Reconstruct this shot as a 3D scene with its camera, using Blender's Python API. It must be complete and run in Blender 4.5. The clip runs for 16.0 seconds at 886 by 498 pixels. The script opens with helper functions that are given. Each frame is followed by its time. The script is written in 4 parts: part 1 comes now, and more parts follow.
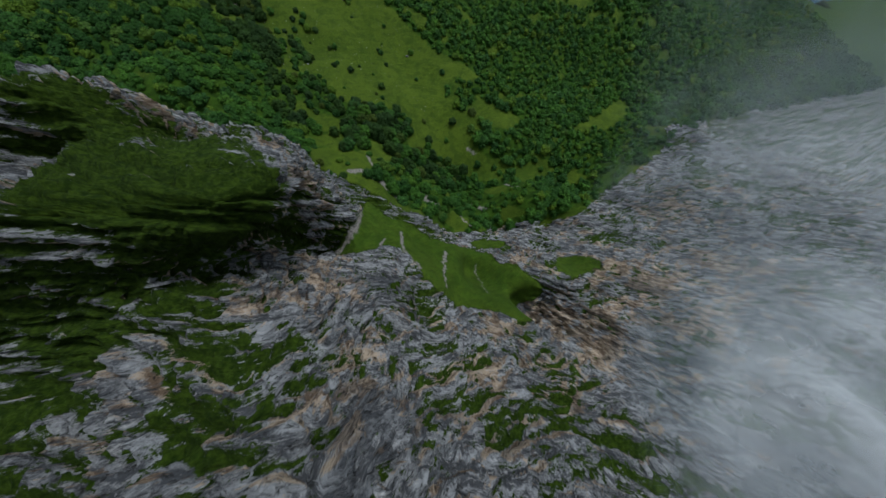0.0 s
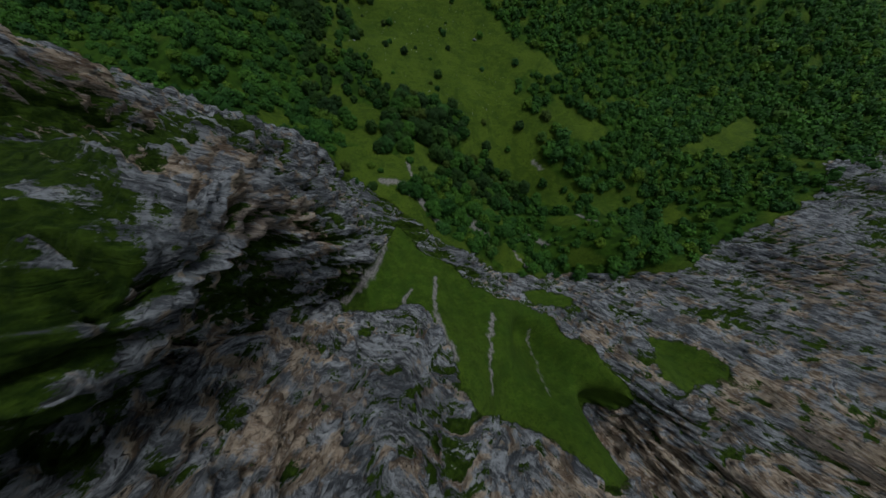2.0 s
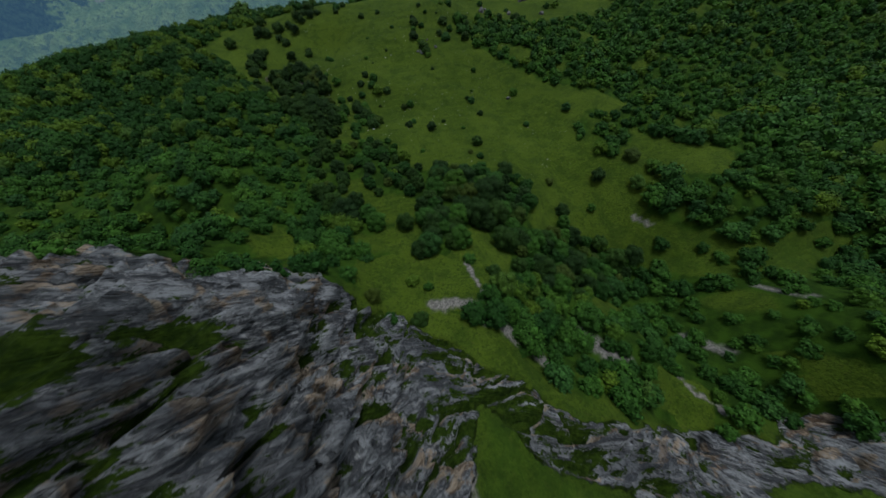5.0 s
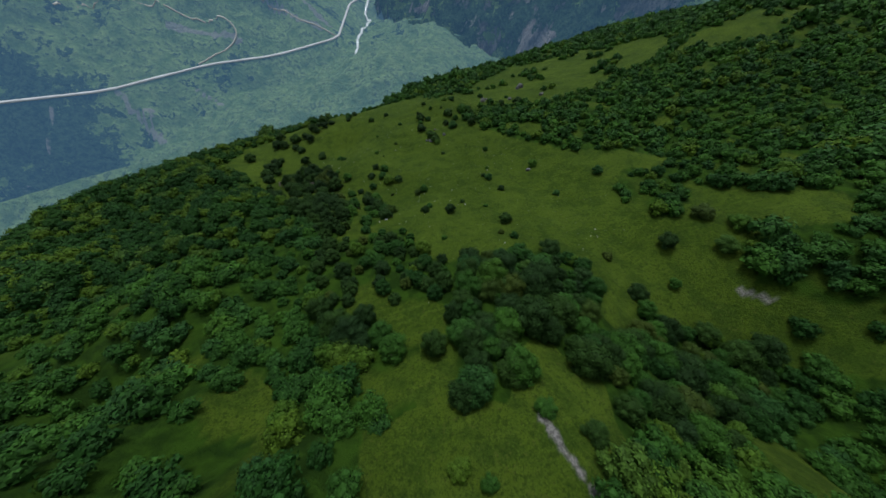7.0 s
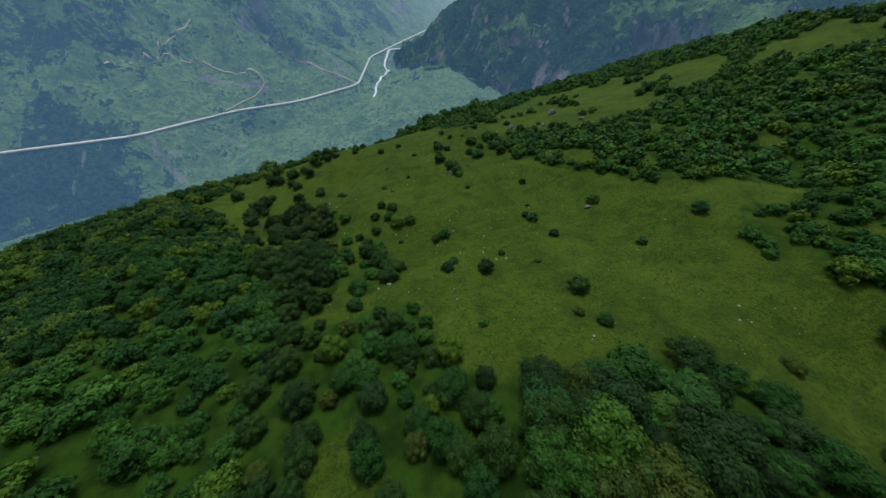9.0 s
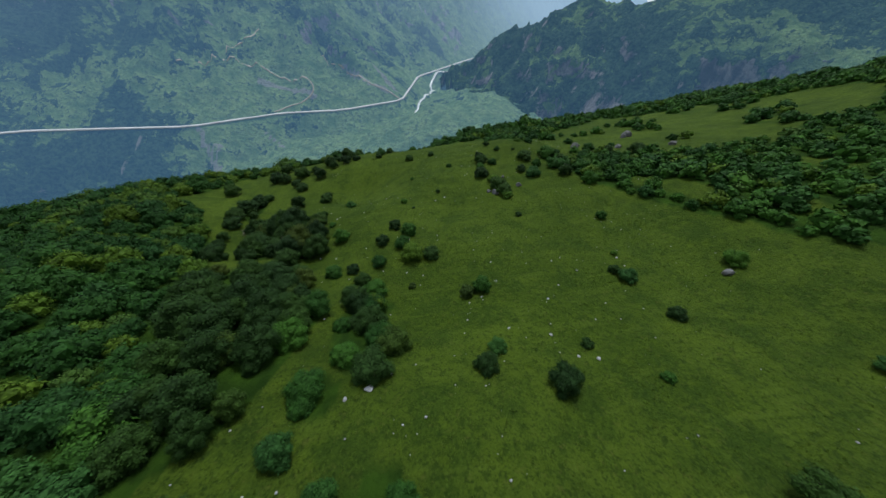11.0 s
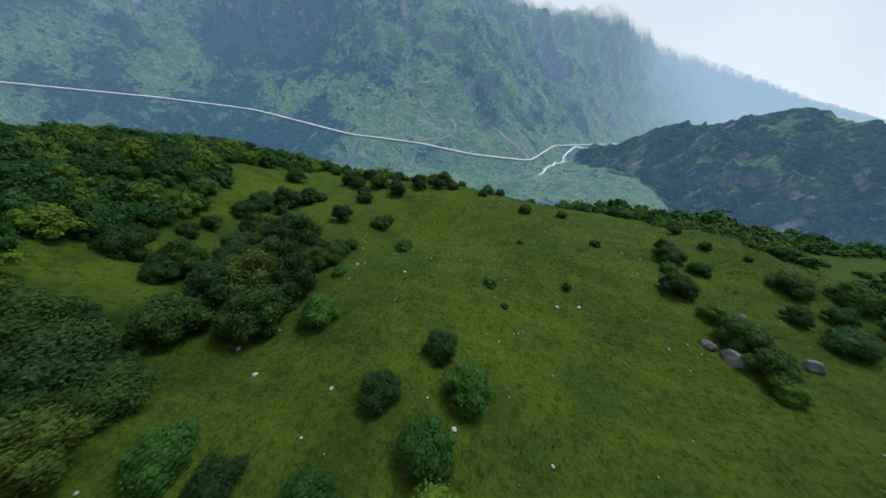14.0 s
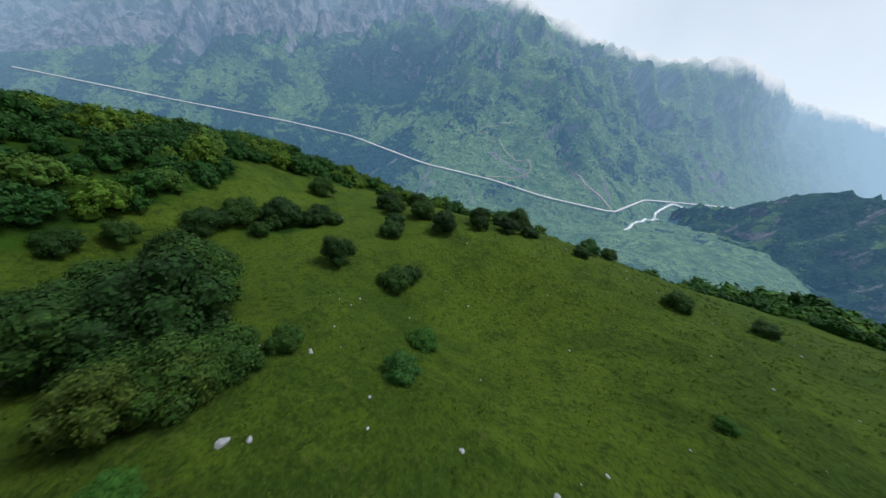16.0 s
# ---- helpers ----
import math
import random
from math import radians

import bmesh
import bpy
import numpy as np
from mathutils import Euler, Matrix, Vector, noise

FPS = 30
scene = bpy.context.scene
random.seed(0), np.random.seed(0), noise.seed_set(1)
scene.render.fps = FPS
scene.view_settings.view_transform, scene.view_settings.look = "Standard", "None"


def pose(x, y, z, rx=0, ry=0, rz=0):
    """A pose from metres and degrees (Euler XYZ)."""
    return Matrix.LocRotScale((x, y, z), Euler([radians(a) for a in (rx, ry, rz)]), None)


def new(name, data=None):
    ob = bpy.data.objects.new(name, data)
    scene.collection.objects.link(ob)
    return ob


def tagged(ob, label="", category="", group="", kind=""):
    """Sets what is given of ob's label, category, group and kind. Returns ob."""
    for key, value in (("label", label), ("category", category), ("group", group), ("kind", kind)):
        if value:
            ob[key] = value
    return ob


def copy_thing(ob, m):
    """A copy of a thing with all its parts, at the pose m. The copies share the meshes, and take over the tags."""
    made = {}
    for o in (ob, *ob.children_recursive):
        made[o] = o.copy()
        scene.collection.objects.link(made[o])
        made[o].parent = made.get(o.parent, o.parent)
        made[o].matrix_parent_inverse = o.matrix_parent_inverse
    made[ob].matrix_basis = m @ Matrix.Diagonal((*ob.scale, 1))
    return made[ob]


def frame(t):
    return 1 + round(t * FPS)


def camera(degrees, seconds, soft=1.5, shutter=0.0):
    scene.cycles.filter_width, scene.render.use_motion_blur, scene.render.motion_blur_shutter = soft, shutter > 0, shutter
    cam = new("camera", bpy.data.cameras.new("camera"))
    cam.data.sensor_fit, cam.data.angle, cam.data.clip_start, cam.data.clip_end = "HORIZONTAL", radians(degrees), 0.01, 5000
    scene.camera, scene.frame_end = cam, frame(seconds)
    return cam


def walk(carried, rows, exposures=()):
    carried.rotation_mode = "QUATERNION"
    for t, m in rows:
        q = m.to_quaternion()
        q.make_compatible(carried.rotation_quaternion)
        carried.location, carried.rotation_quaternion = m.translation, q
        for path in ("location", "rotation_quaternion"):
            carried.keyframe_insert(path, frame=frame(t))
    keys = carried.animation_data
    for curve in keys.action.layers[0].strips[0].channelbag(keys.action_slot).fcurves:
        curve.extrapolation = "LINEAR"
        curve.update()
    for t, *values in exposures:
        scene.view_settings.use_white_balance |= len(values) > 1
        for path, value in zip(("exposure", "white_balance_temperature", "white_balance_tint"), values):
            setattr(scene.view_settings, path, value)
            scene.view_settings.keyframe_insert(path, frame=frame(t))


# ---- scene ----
# ---- camera and flight ----
cam = camera(119.7, 16.0, 1.5, 0.2)
METRES, EYE, TILT, LEAN, TURN = 300.0, 260.0, -83.59, -23.59, -18.62
ROWS = [
    (0.0, 0.0, 0.0, 0.0, -0.0, 0.0, 0.0),
    (0.5, -0.0045, 0.0309, 0.0195, 1.85, -0.01, -2.65),
    (1.0, -0.0116, 0.0639, 0.0391, 3.53, -0.37, -4.97),
    (1.5, -0.0211, 0.0977, 0.0578, 5.18, -0.97, -6.93),
    (2.0, -0.0315, 0.1295, 0.0744, 6.9, -1.44, -8.53),
    (2.5, -0.0429, 0.1572, 0.088, 8.52, -1.6, -9.51),
    (3.0, -0.0548, 0.183, 0.0988, 10.0, -1.21, -9.62),
    (3.5, -0.0675, 0.2083, 0.1083, 11.29, -0.01, -8.62),
    (4.0, -0.0812, 0.2335, 0.1197, 12.89, 3.01, -5.89),
    (4.5, -0.0954, 0.2579, 0.1353, 14.54, 7.42, -2.39),
    (5.0, -0.1084, 0.2791, 0.153, 16.13, 12.15, 0.59),
    (7.5, -0.1528, 0.3576, 0.2394, 22.6, 30.1, 4.96),
    (8.0, -0.1645, 0.3799, 0.2649, 23.28, 32.09, 4.76),
    (8.5, -0.1762, 0.4017, 0.2919, 23.74, 33.72, 4.24),
    (9.0, -0.1872, 0.4219, 0.3178, 24.03, 35.1, 3.38),
    (11.5, -0.2398, 0.5079, 0.4327, 22.31, 40.71, -9.4),
    (12.0, -0.2516, 0.5227, 0.4557, 21.55, 42.31, -13.82),
    (12.5, -0.2645, 0.5362, 0.4798, 20.76, 44.3, -18.73),
    (13.0, -0.2786, 0.5481, 0.5043, 19.89, 46.67, -23.91),
    (13.5, -0.2942, 0.5586, 0.5287, 18.93, 49.32, -29.1),
    (14.0, -0.311, 0.5678, 0.5526, 17.8, 52.14, -34.11),
    (14.5, -0.3287, 0.5758, 0.5761, 16.62, 54.99, -38.98),
    (15.0, -0.3477, 0.5821, 0.599, 15.42, 57.71, -43.43),
    (15.5, -0.3682, 0.5873, 0.6211, 14.72, 59.97, -47.22),
    (16.0, -0.3914, 0.5917, 0.6418, 14.72, 61.6, -50.23),
]
walk(cam, [(t, pose(0, 0, EYE, TILT, LEAN, TURN) @ pose(METRES * x, METRES * y, METRES * z, 90 + pitch, roll, yaw)) for t, x, y, z, yaw, pitch, roll in ROWS],
     exposures=[(0.0, -0.85), (0.7, -1.25), (1.5, -1.45), (2.5, -1.45), (5.0, -1.25), (7.5, -1.0), (9.0, -0.92), (12.5, -0.75), (16.0, -0.6)])

# ---- world and sun: a bright overcast sky with thin blue between the clouds ----
SUN_UP, SUN_ROUND = 58.0, 15.0
world = bpy.data.worlds.new("overcast_sky")
scene.world = world
world.use_nodes = True
wn, wl = world.node_tree.nodes, world.node_tree.links
wn.clear()
w_out, w_back, w_sky = wn.new("ShaderNodeOutputWorld"), wn.new("ShaderNodeBackground"), wn.new("ShaderNodeTexSky")
w_sky.sky_type, w_sky.sun_disc = "NISHITA", False
w_sky.sun_elevation, w_sky.sun_rotation = radians(SUN_UP), radians(SUN_ROUND)
w_co, w_noise, w_ramp, w_mix = wn.new("ShaderNodeTexCoord"), wn.new("ShaderNodeTexNoise"), wn.new("ShaderNodeValToRGB"), wn.new("ShaderNodeMix")
w_noise.inputs["Scale"].default_value, w_noise.inputs["Detail"].default_value = 2.6, 6.0
w_ramp.color_ramp.elements[0].position, w_ramp.color_ramp.elements[0].color = 0.25, (0.72, 0.72, 0.72, 1)
w_ramp.color_ramp.elements[1].position, w_ramp.color_ramp.elements[1].color = 0.6, (0.97, 0.97, 0.97, 1)
w_mix.data_type = "RGBA"
w_mix.inputs["B"].default_value = (9.4, 10.7, 12.2, 1)
wl.new(w_co.outputs["Generated"], w_noise.inputs["Vector"])
wl.new(w_noise.outputs["Fac"], w_ramp.inputs["Fac"])
wl.new(w_ramp.outputs["Color"], w_mix.inputs["Factor"])
wl.new(w_sky.outputs["Color"], w_mix.inputs["A"])
# the cloud is thicker overhead than towards the bright horizon
w_sep, w_lift, w_mul = wn.new("ShaderNodeSeparateXYZ"), wn.new("ShaderNodeMapRange"), wn.new("ShaderNodeMix")
wl.new(w_co.outputs["Generated"], w_sep.inputs[0])
wl.new(w_sep.outputs["Z"], w_lift.inputs["Value"])
w_lift.inputs["From Min"].default_value, w_lift.inputs["From Max"].default_value = 0.0, 0.9
w_lift.inputs["To Min"].default_value, w_lift.inputs["To Max"].default_value = 1.38, 0.8
w_mul.data_type, w_mul.blend_type = "RGBA", "MULTIPLY"
w_mul.inputs["Factor"].default_value = 1.0
wl.new(w_mix.outputs["Result"], w_mul.inputs["A"])
wl.new(w_lift.outputs["Result"], w_mul.inputs["B"])
wl.new(w_mul.outputs["Result"], w_back.inputs["Color"])
w_back.inputs["Strength"].default_value = 0.1
wl.new(w_back.outputs["Background"], w_out.inputs["Surface"])

sun_data = bpy.data.lights.new("sun", "SUN")
sun_data.energy, sun_data.angle, sun_data.color = 5.0, radians(20), (0.95, 0.985, 1.0)
sun = new("sun", sun_data)
sun.rotation_euler = (radians(90 - SUN_UP), 0, radians(180 - SUN_ROUND))

# ---- noise on arrays ----
PERM = np.random.RandomState(7).permutation(256)
PERM = np.concatenate([PERM, PERM, PERM])
GRAD = np.random.RandomState(8).normal(size=(256, 3))
GRAD /= np.linalg.norm(GRAD, axis=1)[:, None]


def perlin(x, y, z):
    """Gradient noise of arrays, about -0.7 to 0.7."""
    xi, yi, zi = np.floor(x).astype(int), np.floor(y).astype(int), np.floor(z).astype(int)
    xf, yf, zf = x - xi, y - yi, z - zi
    u, v, w = (f * f * f * (f * (f * 6 - 15) + 10) for f in (xf, yf, zf))

    def corner(a, b, c):
        g = GRAD[PERM[PERM[PERM[(xi + a) & 255] + ((yi + b) & 255)] + ((zi + c) & 255)]]
        return g[..., 0] * (xf - a) + g[..., 1] * (yf - b) + g[..., 2] * (zf - c)

    def mix(a, b, k):
        return a + (b - a) * k
    return mix(mix(mix(corner(0, 0, 0), corner(1, 0, 0), u), mix(corner(0, 1, 0), corner(1, 1, 0), u), v),
               mix(mix(corner(0, 0, 1), corner(1, 0, 1), u), mix(corner(0, 1, 1), corner(1, 1, 1), u), v), w)


def fbm(x, y, z, octaves=4, gain=0.5):
    total, amp = 0.0, 1.0
    for k in range(octaves):
        total = total + amp * perlin(x * 2 ** k + 17.3 * k, y * 2 ** k + 5.1 * k, z * 2 ** k + 9.7 * k)
        amp *= gain
    return total


def ridged(x, y, z, octaves=4, gain=0.5):
    total, amp = 0.0, 1.0
    for k in range(octaves):
        total = total + amp * (1 - 2.4 * np.abs(perlin(x * 2 ** k + 3.3 * k, y * 2 ** k + 8.1 * k, z * 2 ** k + 1.7 * k)))
        amp *= gain
    return total


def step(a, b, v):
    k = np.clip((v - a) / (b - a), 0, 1)
    return k * k * (3 - 2 * k)


def soft(v, width):
    return np.logaddexp(0, v / width) * width


# ---- the shape of the land: swells (x, y, reach, height) on a long slope ----
TERRACES = [(22, 296, 22, 4.4), (-49, 278, 14, -2.9), (94, 261, 14, 6.3), (18, 244, 14, -9.6), (-31, 243, 22, -8.1), (-58, 228, 14, 2.8), (-110, 217, 22, -10.6),
            (52, 211, 14, -4.7), (-24, 211, 14, -5.8), (-5, 204, 22, -7.2), (-74, 194, 14, -5), (10, 186, 14, -4.6), (-41, 186, 14, 5.3), (35, 169, 14, -6.1),
            (88, 159, 36, -11.7), (-83, 152, 14, -5.9), (178, 144, 14, -5.4), (-41, 127, 14, 8), (110, 127, 14, -3.5), (154, 111, 22, -5.7), (110, 93, 14, -5.1),
            (-49, 93, 14, -18.8), (-12, 80, 9, -8.5), (0, 68, 9, 9.5), (330, 230, 50, 18), (245, 195, 30, 8), (470, 240, 110, 26)]
LEDGES = [(161, 68, 14, 4.4), (-44, 58, 22, 88), (-12, 56, 9, 30.1), (-24, 56, 9, -23.6), (18, 50, 9, -1.9), (-36, 50, 9, 23.8), (48, 45, 22, 12), (0, 44, 9, 19.2),
          (-48, 44, 9, -32.2), (186, 43, 14, 4.4), (54, 38, 9, -9.6), (299, 32, 22, 24), (84, 32, 9, 11.7), (109, 30, 36, -40.4), (-16, 26, 14, 59.2),
          (12, 26, 9, 6.7), (-49, 26, 14, 37.5), (0, 26, 9, 22), (152, 26, 14, -5.8), (36, 26, 9, -4.1), (66, 26, 9, -3.1), (193, 19, 22, -30.3), (0, 14, 9, -27.2),
          (144, 9, 14, 32.3)]
BUTTRESSES = [(72, 8, 9, -8), (246, 6, 22, 2.1), (84, 2, 9, -14.4), (48, 2, 9, -12.1), (24, 2, 9, -2.8), (-24, 2, 9, -4.9), (114, -4, 9, -18.5),
              (152, -8, 14, -49.1), (30, -10, 9, 1.3), (-7, -16, 14, 52.8), (12, -16, 9, -17.9), (96, -16, 9, -16), (126, -16, 9, 5.7), (72, -22, 9, -32.8),
              (211, -24, 14, -29.8), (144, -24, 14, -6), (-150, -28, 60, 100.7), (126, -28, 9, -25.8), (48, -28, 9, -17.5), (178, -41, 14, -30.3),
              (114, -46, 9, -19.3), (84, -46, 9, -45.8), (126, -46, 9, 11.6), (-42, -78, 36, 60), (-28, 0, 13, 22.4), (-34, 46, 13, -17), (-6, -15, 10, -21.6),
              (28, -14, 12, 10.9), (-40, 56, 9, -13), (-24, 77, 8, -7)]


def brow(x):
    """Where the meadow breaks off to the valley."""
    return 292 + 60 * step(30, 125, x) + 0.22 * soft(x - 125, 40.0)


def spur(x, y):
    """Height of the cliff, the wooded foot and the meadow spur, without their fine relief."""
    z = 109.579 + 0.04694 * x + -0.24104 * y + 0.72 * soft(48 - y, 12.0)
    for cx, cy, reach, h in BUTTRESSES + LEDGES + TERRACES:
        z = z + h * np.exp(-((x - cx) ** 2 + (y - cy) ** 2) / (2 * reach * reach))
    # the deep narrow slot under the buttress
    gap = y - np.interp(x, [-40, -26, -14, 0, 12], [8, 12, 12, 11, 12])
    z = z - np.interp(x, [-34, -24, -15, -4, 6, 14], [0, 12, 20, 12, 8, 0]) * np.exp(-(gap / 5.0) ** 4)
    z = z - 0.42 * soft(y - brow(x), 14.0) - 0.45 * soft(-150 - x, 20.0) - 0.5 * soft(y - 285, 15.0) * step(-60, -130, x)
    return z


VALLEY = -420.0


def land(x, y):
    z = spur(x, y)
    floor = VALLEY + 4 * fbm(x / 90, y / 90, 0 * x, 3)
    return floor + soft(z - floor, 10.0)


# ---- meshes from arrays ----
def mesh_of(name, verts, faces, material, smooth=True):
    """faces: rows of equal length."""
    me = bpy.data.meshes.new(name)
    verts, faces = np.asarray(verts, dtype=np.float32), np.asarray(faces, dtype=np.int32)
    n, k = faces.shape
    me.vertices.add(len(verts))
    me.vertices.foreach_set("co", verts.ravel())
    me.loops.add(n * k)
    me.loops.foreach_set("vertex_index", faces.ravel())
    me.polygons.add(n)
    me.polygons.foreach_set("loop_start", np.arange(0, n * k, k, dtype=np.int32))
    me.polygons.foreach_set("loop_total", np.full(n, k, dtype=np.int32))
    me.polygons.foreach_set("use_smooth", np.full(n, smooth))
    me.update(calc_edges=True)
    me.materials.append(material)
    return me


def grid_faces(nx, ny):
    i = np.arange(nx * ny).reshape(ny, nx)
    return np.stack([i[:-1, :-1], i[:-1, 1:], i[1:, 1:], i[1:, :-1]], -1).reshape(-1, 4)


def mask(me, name, values):
    at = me.attributes.new(name, "FLOAT", "POINT")
    at.data.foreach_set("value", np.asarray(values, dtype=np.float32).ravel())


def part(name, me, parent, label=""):
    ob = new(name, me)
    ob.parent = parent
    if label:
        tagged(ob, label)
    return ob


# ---- materials ----
BED_AXES = ((0.924, -0.382, 0.0), (0.126, 0.305, -0.941), (0.36, 0.87, 0.33))


class Nodes:
    def __init__(self, name):
        self.mat = bpy.data.materials.new(name)
        self.mat.use_nodes = True
        self.n, self.l = self.mat.node_tree.nodes, self.mat.node_tree.links
        self.bsdf = self.n["Principled BSDF"]
        self.place = self.n.new("ShaderNodeNewGeometry").outputs["Position"]

    def put(self, socket, value):
        if isinstance(value, bpy.types.NodeSocket):
            self.l.new(value, socket)
        else:
            socket.default_value = value

    def noise(self, scale, detail=4.0, rough=0.55, vector=None, stretch=None):
        t = self.n.new("ShaderNodeTexNoise")
        v = vector or self.place
        if stretch:
            m = self.n.new("ShaderNodeMapping")
            self.l.new(v, m.inputs["Vector"])
            m.inputs["Scale"].default_value = stretch[:3]
            if len(stretch) > 3:
                m.inputs["Rotation"].default_value = [radians(a) for a in stretch[3:]]
            v = m.outputs["Vector"]
        self.l.new(v, t.inputs["Vector"])
        t.inputs["Scale"].default_value, t.inputs["Detail"].default_value, t.inputs["Roughness"].default_value = scale, detail, rough
        return t.outputs["Fac"]

    def beds(self, along, across, thick):
        """Coordinates that follow the rock's dipping beds."""
        join = self.n.new("ShaderNodeCombineXYZ")
        for k, (axis_v, size) in enumerate(zip(BED_AXES, (along, across, thick))):
            d = self.n.new("ShaderNodeVectorMath")
            d.operation = "DOT_PRODUCT"
            self.l.new(self.place, d.inputs[0])
            d.inputs[1].default_value = [v / size for v in axis_v]
            self.l.new(d.outputs["Value"], join.inputs[k])
        wob = self.n.new("ShaderNodeVectorMath")
        wob.operation = "ADD"
        self.l.new(join.outputs[0], wob.inputs[0])
        self.l.new(self.math("MULTIPLY", self.noise(0.09, 3), 1.2 / thick), wob.inputs[1])
        return wob.outputs[0]

    def cracks(self, scale, vector=None):
        t = self.n.new("ShaderNodeTexVoronoi")
        t.feature = "DISTANCE_TO_EDGE"
        self.l.new(vector or self.place, t.inputs["Vector"])
        t.inputs["Scale"].default_value = scale
        return t.outputs["Distance"]

    def band(self, fac, a, b):
        t = self.n.new("ShaderNodeMapRange")
        t.interpolation_type = "SMOOTHSTEP"
        self.put(t.inputs["Value"], fac)
        t.inputs["From Min"].default_value, t.inputs["From Max"].default_value = a, b
        return t.outputs["Result"]

    def math(self, op, a, b=0.0):
        t = self.n.new("ShaderNodeMath")
        t.operation = op
        self.put(t.inputs[0], a)
        self.put(t.inputs[1], b)
        return t.outputs[0]

    def mix(self, fac, a, b, blend="MIX"):
        t = self.n.new("ShaderNodeMix")
        t.data_type, t.blend_type = "RGBA", blend
        self.put(t.inputs["Factor"], fac)
        for s, c in (("A", a), ("B", b)):
            self.put(t.inputs[s], (*c, 1) if isinstance(c, tuple) else c)
        return t.outputs["Result"]

    def attr(self, name):
        t = self.n.new("ShaderNodeAttribute")
        t.attribute_name = name
        return t.outputs["Fac"]

    def up(self):
        s = self.n.new("ShaderNodeSeparateXYZ")
        self.l.new(self.n.new("ShaderNodeNewGeometry").outputs["Normal"], s.inputs[0])
        return s.outputs["Z"]

    def bump(self, height, strength, distance):
        b = self.n.new("ShaderNodeBump")
        self.put(b.inputs["Height"], height)
        b.inputs["Strength"].default_value, b.inputs["Distance"].default_value = strength, distance
        self.l.new(b.outputs["Normal"], self.bsdf.inputs["Normal"])

    def done(self, colour, rough=0.9, specular=0.25):
        self.put(self.bsdf.inputs["Base Color"], (*colour, 1) if isinstance(colour, tuple) else colour)
        self.put(self.bsdf.inputs["Roughness"], rough)
        self.bsdf.inputs["Specular IOR Level"].default_value = specular
        return self.mat


def rock_colour(m, ochre=None):
    """Weathered limestone in beds: blue-grey where rain lies on it, ochre on the steep fresh faces, black in the joints."""
    coarse, fine = m.noise(1.0, 9, 0.72, m.beds(9, 6, 1.2)), m.noise(1.0, 8, 0.76, m.beds(3.2, 2.4, 0.42))
    grit = m.noise(1.7, 9, 0.82)
    c = m.mix(m.band(m.math("ADD", m.math("MULTIPLY", coarse, 0.8), m.math("MULTIPLY", grit, 0.2)), 0.44, 0.57), (0.072, 0.077, 0.086), (0.31, 0.325, 0.345))
    c = m.mix(m.math("MULTIPLY", m.band(grit, 0.45, 0.36), 0.6), c, (0.05, 0.053, 0.058))
    fresh = m.math("ADD", m.math("MULTIPLY", m.up(), -0.20), m.noise(1.0, 7, 0.66, m.beds(19, 10, 5)))
    if ochre:
        fresh = m.math("ADD", fresh, m.math("MULTIPLY", ochre, 0.12))
    c = m.mix(m.math("MULTIPLY", m.band(fresh, 0.45, 0.53), 0.85), c, m.mix(m.band(coarse, 0.42, 0.57), (0.17, 0.115, 0.075), (0.48, 0.37, 0.265)))
    c = m.mix(m.math("MULTIPLY", m.band(fine, 0.54, 0.64), 0.6), c, (0.49, 0.495, 0.50))
    c = m.mix(m.math("MULTIPLY", m.band(m.noise(1.0, 5, 0.6, m.beds(26, 16, 7)), 0.49, 0.39), 0.5), c, (0.060, 0.067, 0.078))
    joint = m.math("ADD", m.cracks(1.0, m.beds(9, 6, 1.2)), m.math("MULTIPLY", m.noise(0.5, 4, 0.7), 0.22))
    c = m.mix(m.math("MULTIPLY", m.band(fine, 0.46, 0.36), 0.9), c, (0.014, 0.015, 0.014))
    c = m.mix(m.math("MULTIPLY", m.band(joint, 0.14, 0.07), 0.8), c, (0.012, 0.014, 0.010))
    return c, m.math("ADD", coarse, m.math("MULTIPLY", m.band(joint, 0.05, 0.2), 0.25)), fine


def grass_colour(m):
    a, b, c = m.noise(0.035, 4), m.noise(0.40, 6, 0.72), m.noise(3.2, 5, 0.75)
    g = m.mix(m.band(a, 0.35, 0.66), (0.036, 0.065, 0.006), (0.062, 0.099, 0.010))
    # trodden terraces run across the slope
    g = m.mix(m.math("MULTIPLY", m.band(m.noise(1.0, 5, 0.6, stretch=(0.07, 0.45, 0.6, 0, 0, 18)), 0.52, 0.62), 0.45), g, (0.080, 0.124, 0.014))
    g = m.mix(m.math("MULTIPLY", m.band(b, 0.48, 0.66), 0.6), g, (0.064, 0.102, 0.008))
    g = m.mix(m.math("MULTIPLY", m.band(m.noise(0.13, 5, 0.65), 0.54, 0.38), 0.65), g, (0.024, 0.050, 0.006))
    g = m.mix(m.math("MULTIPLY", m.band(m.noise(1.1, 6, 0.75), 0.52, 0.38), 0.7), g, (0.018, 0.037, 0.005))
    g = m.mix(m.math("MULTIPLY", m.band(c, 0.5, 0.36), 0.6), g, (0.011, 0.029, 0.004))
    g = m.mix(m.math("MULTIPLY", m.band(c, 0.56, 0.70), 0.55), g, (0.092, 0.150, 0.022))
    g = m.mix(m.math("MULTIPLY", m.band(m.noise(0.9, 7, 0.8), 0.56, 0.66), 0.55), g, (0.088, 0.096, 0.020))
    return g, b, c


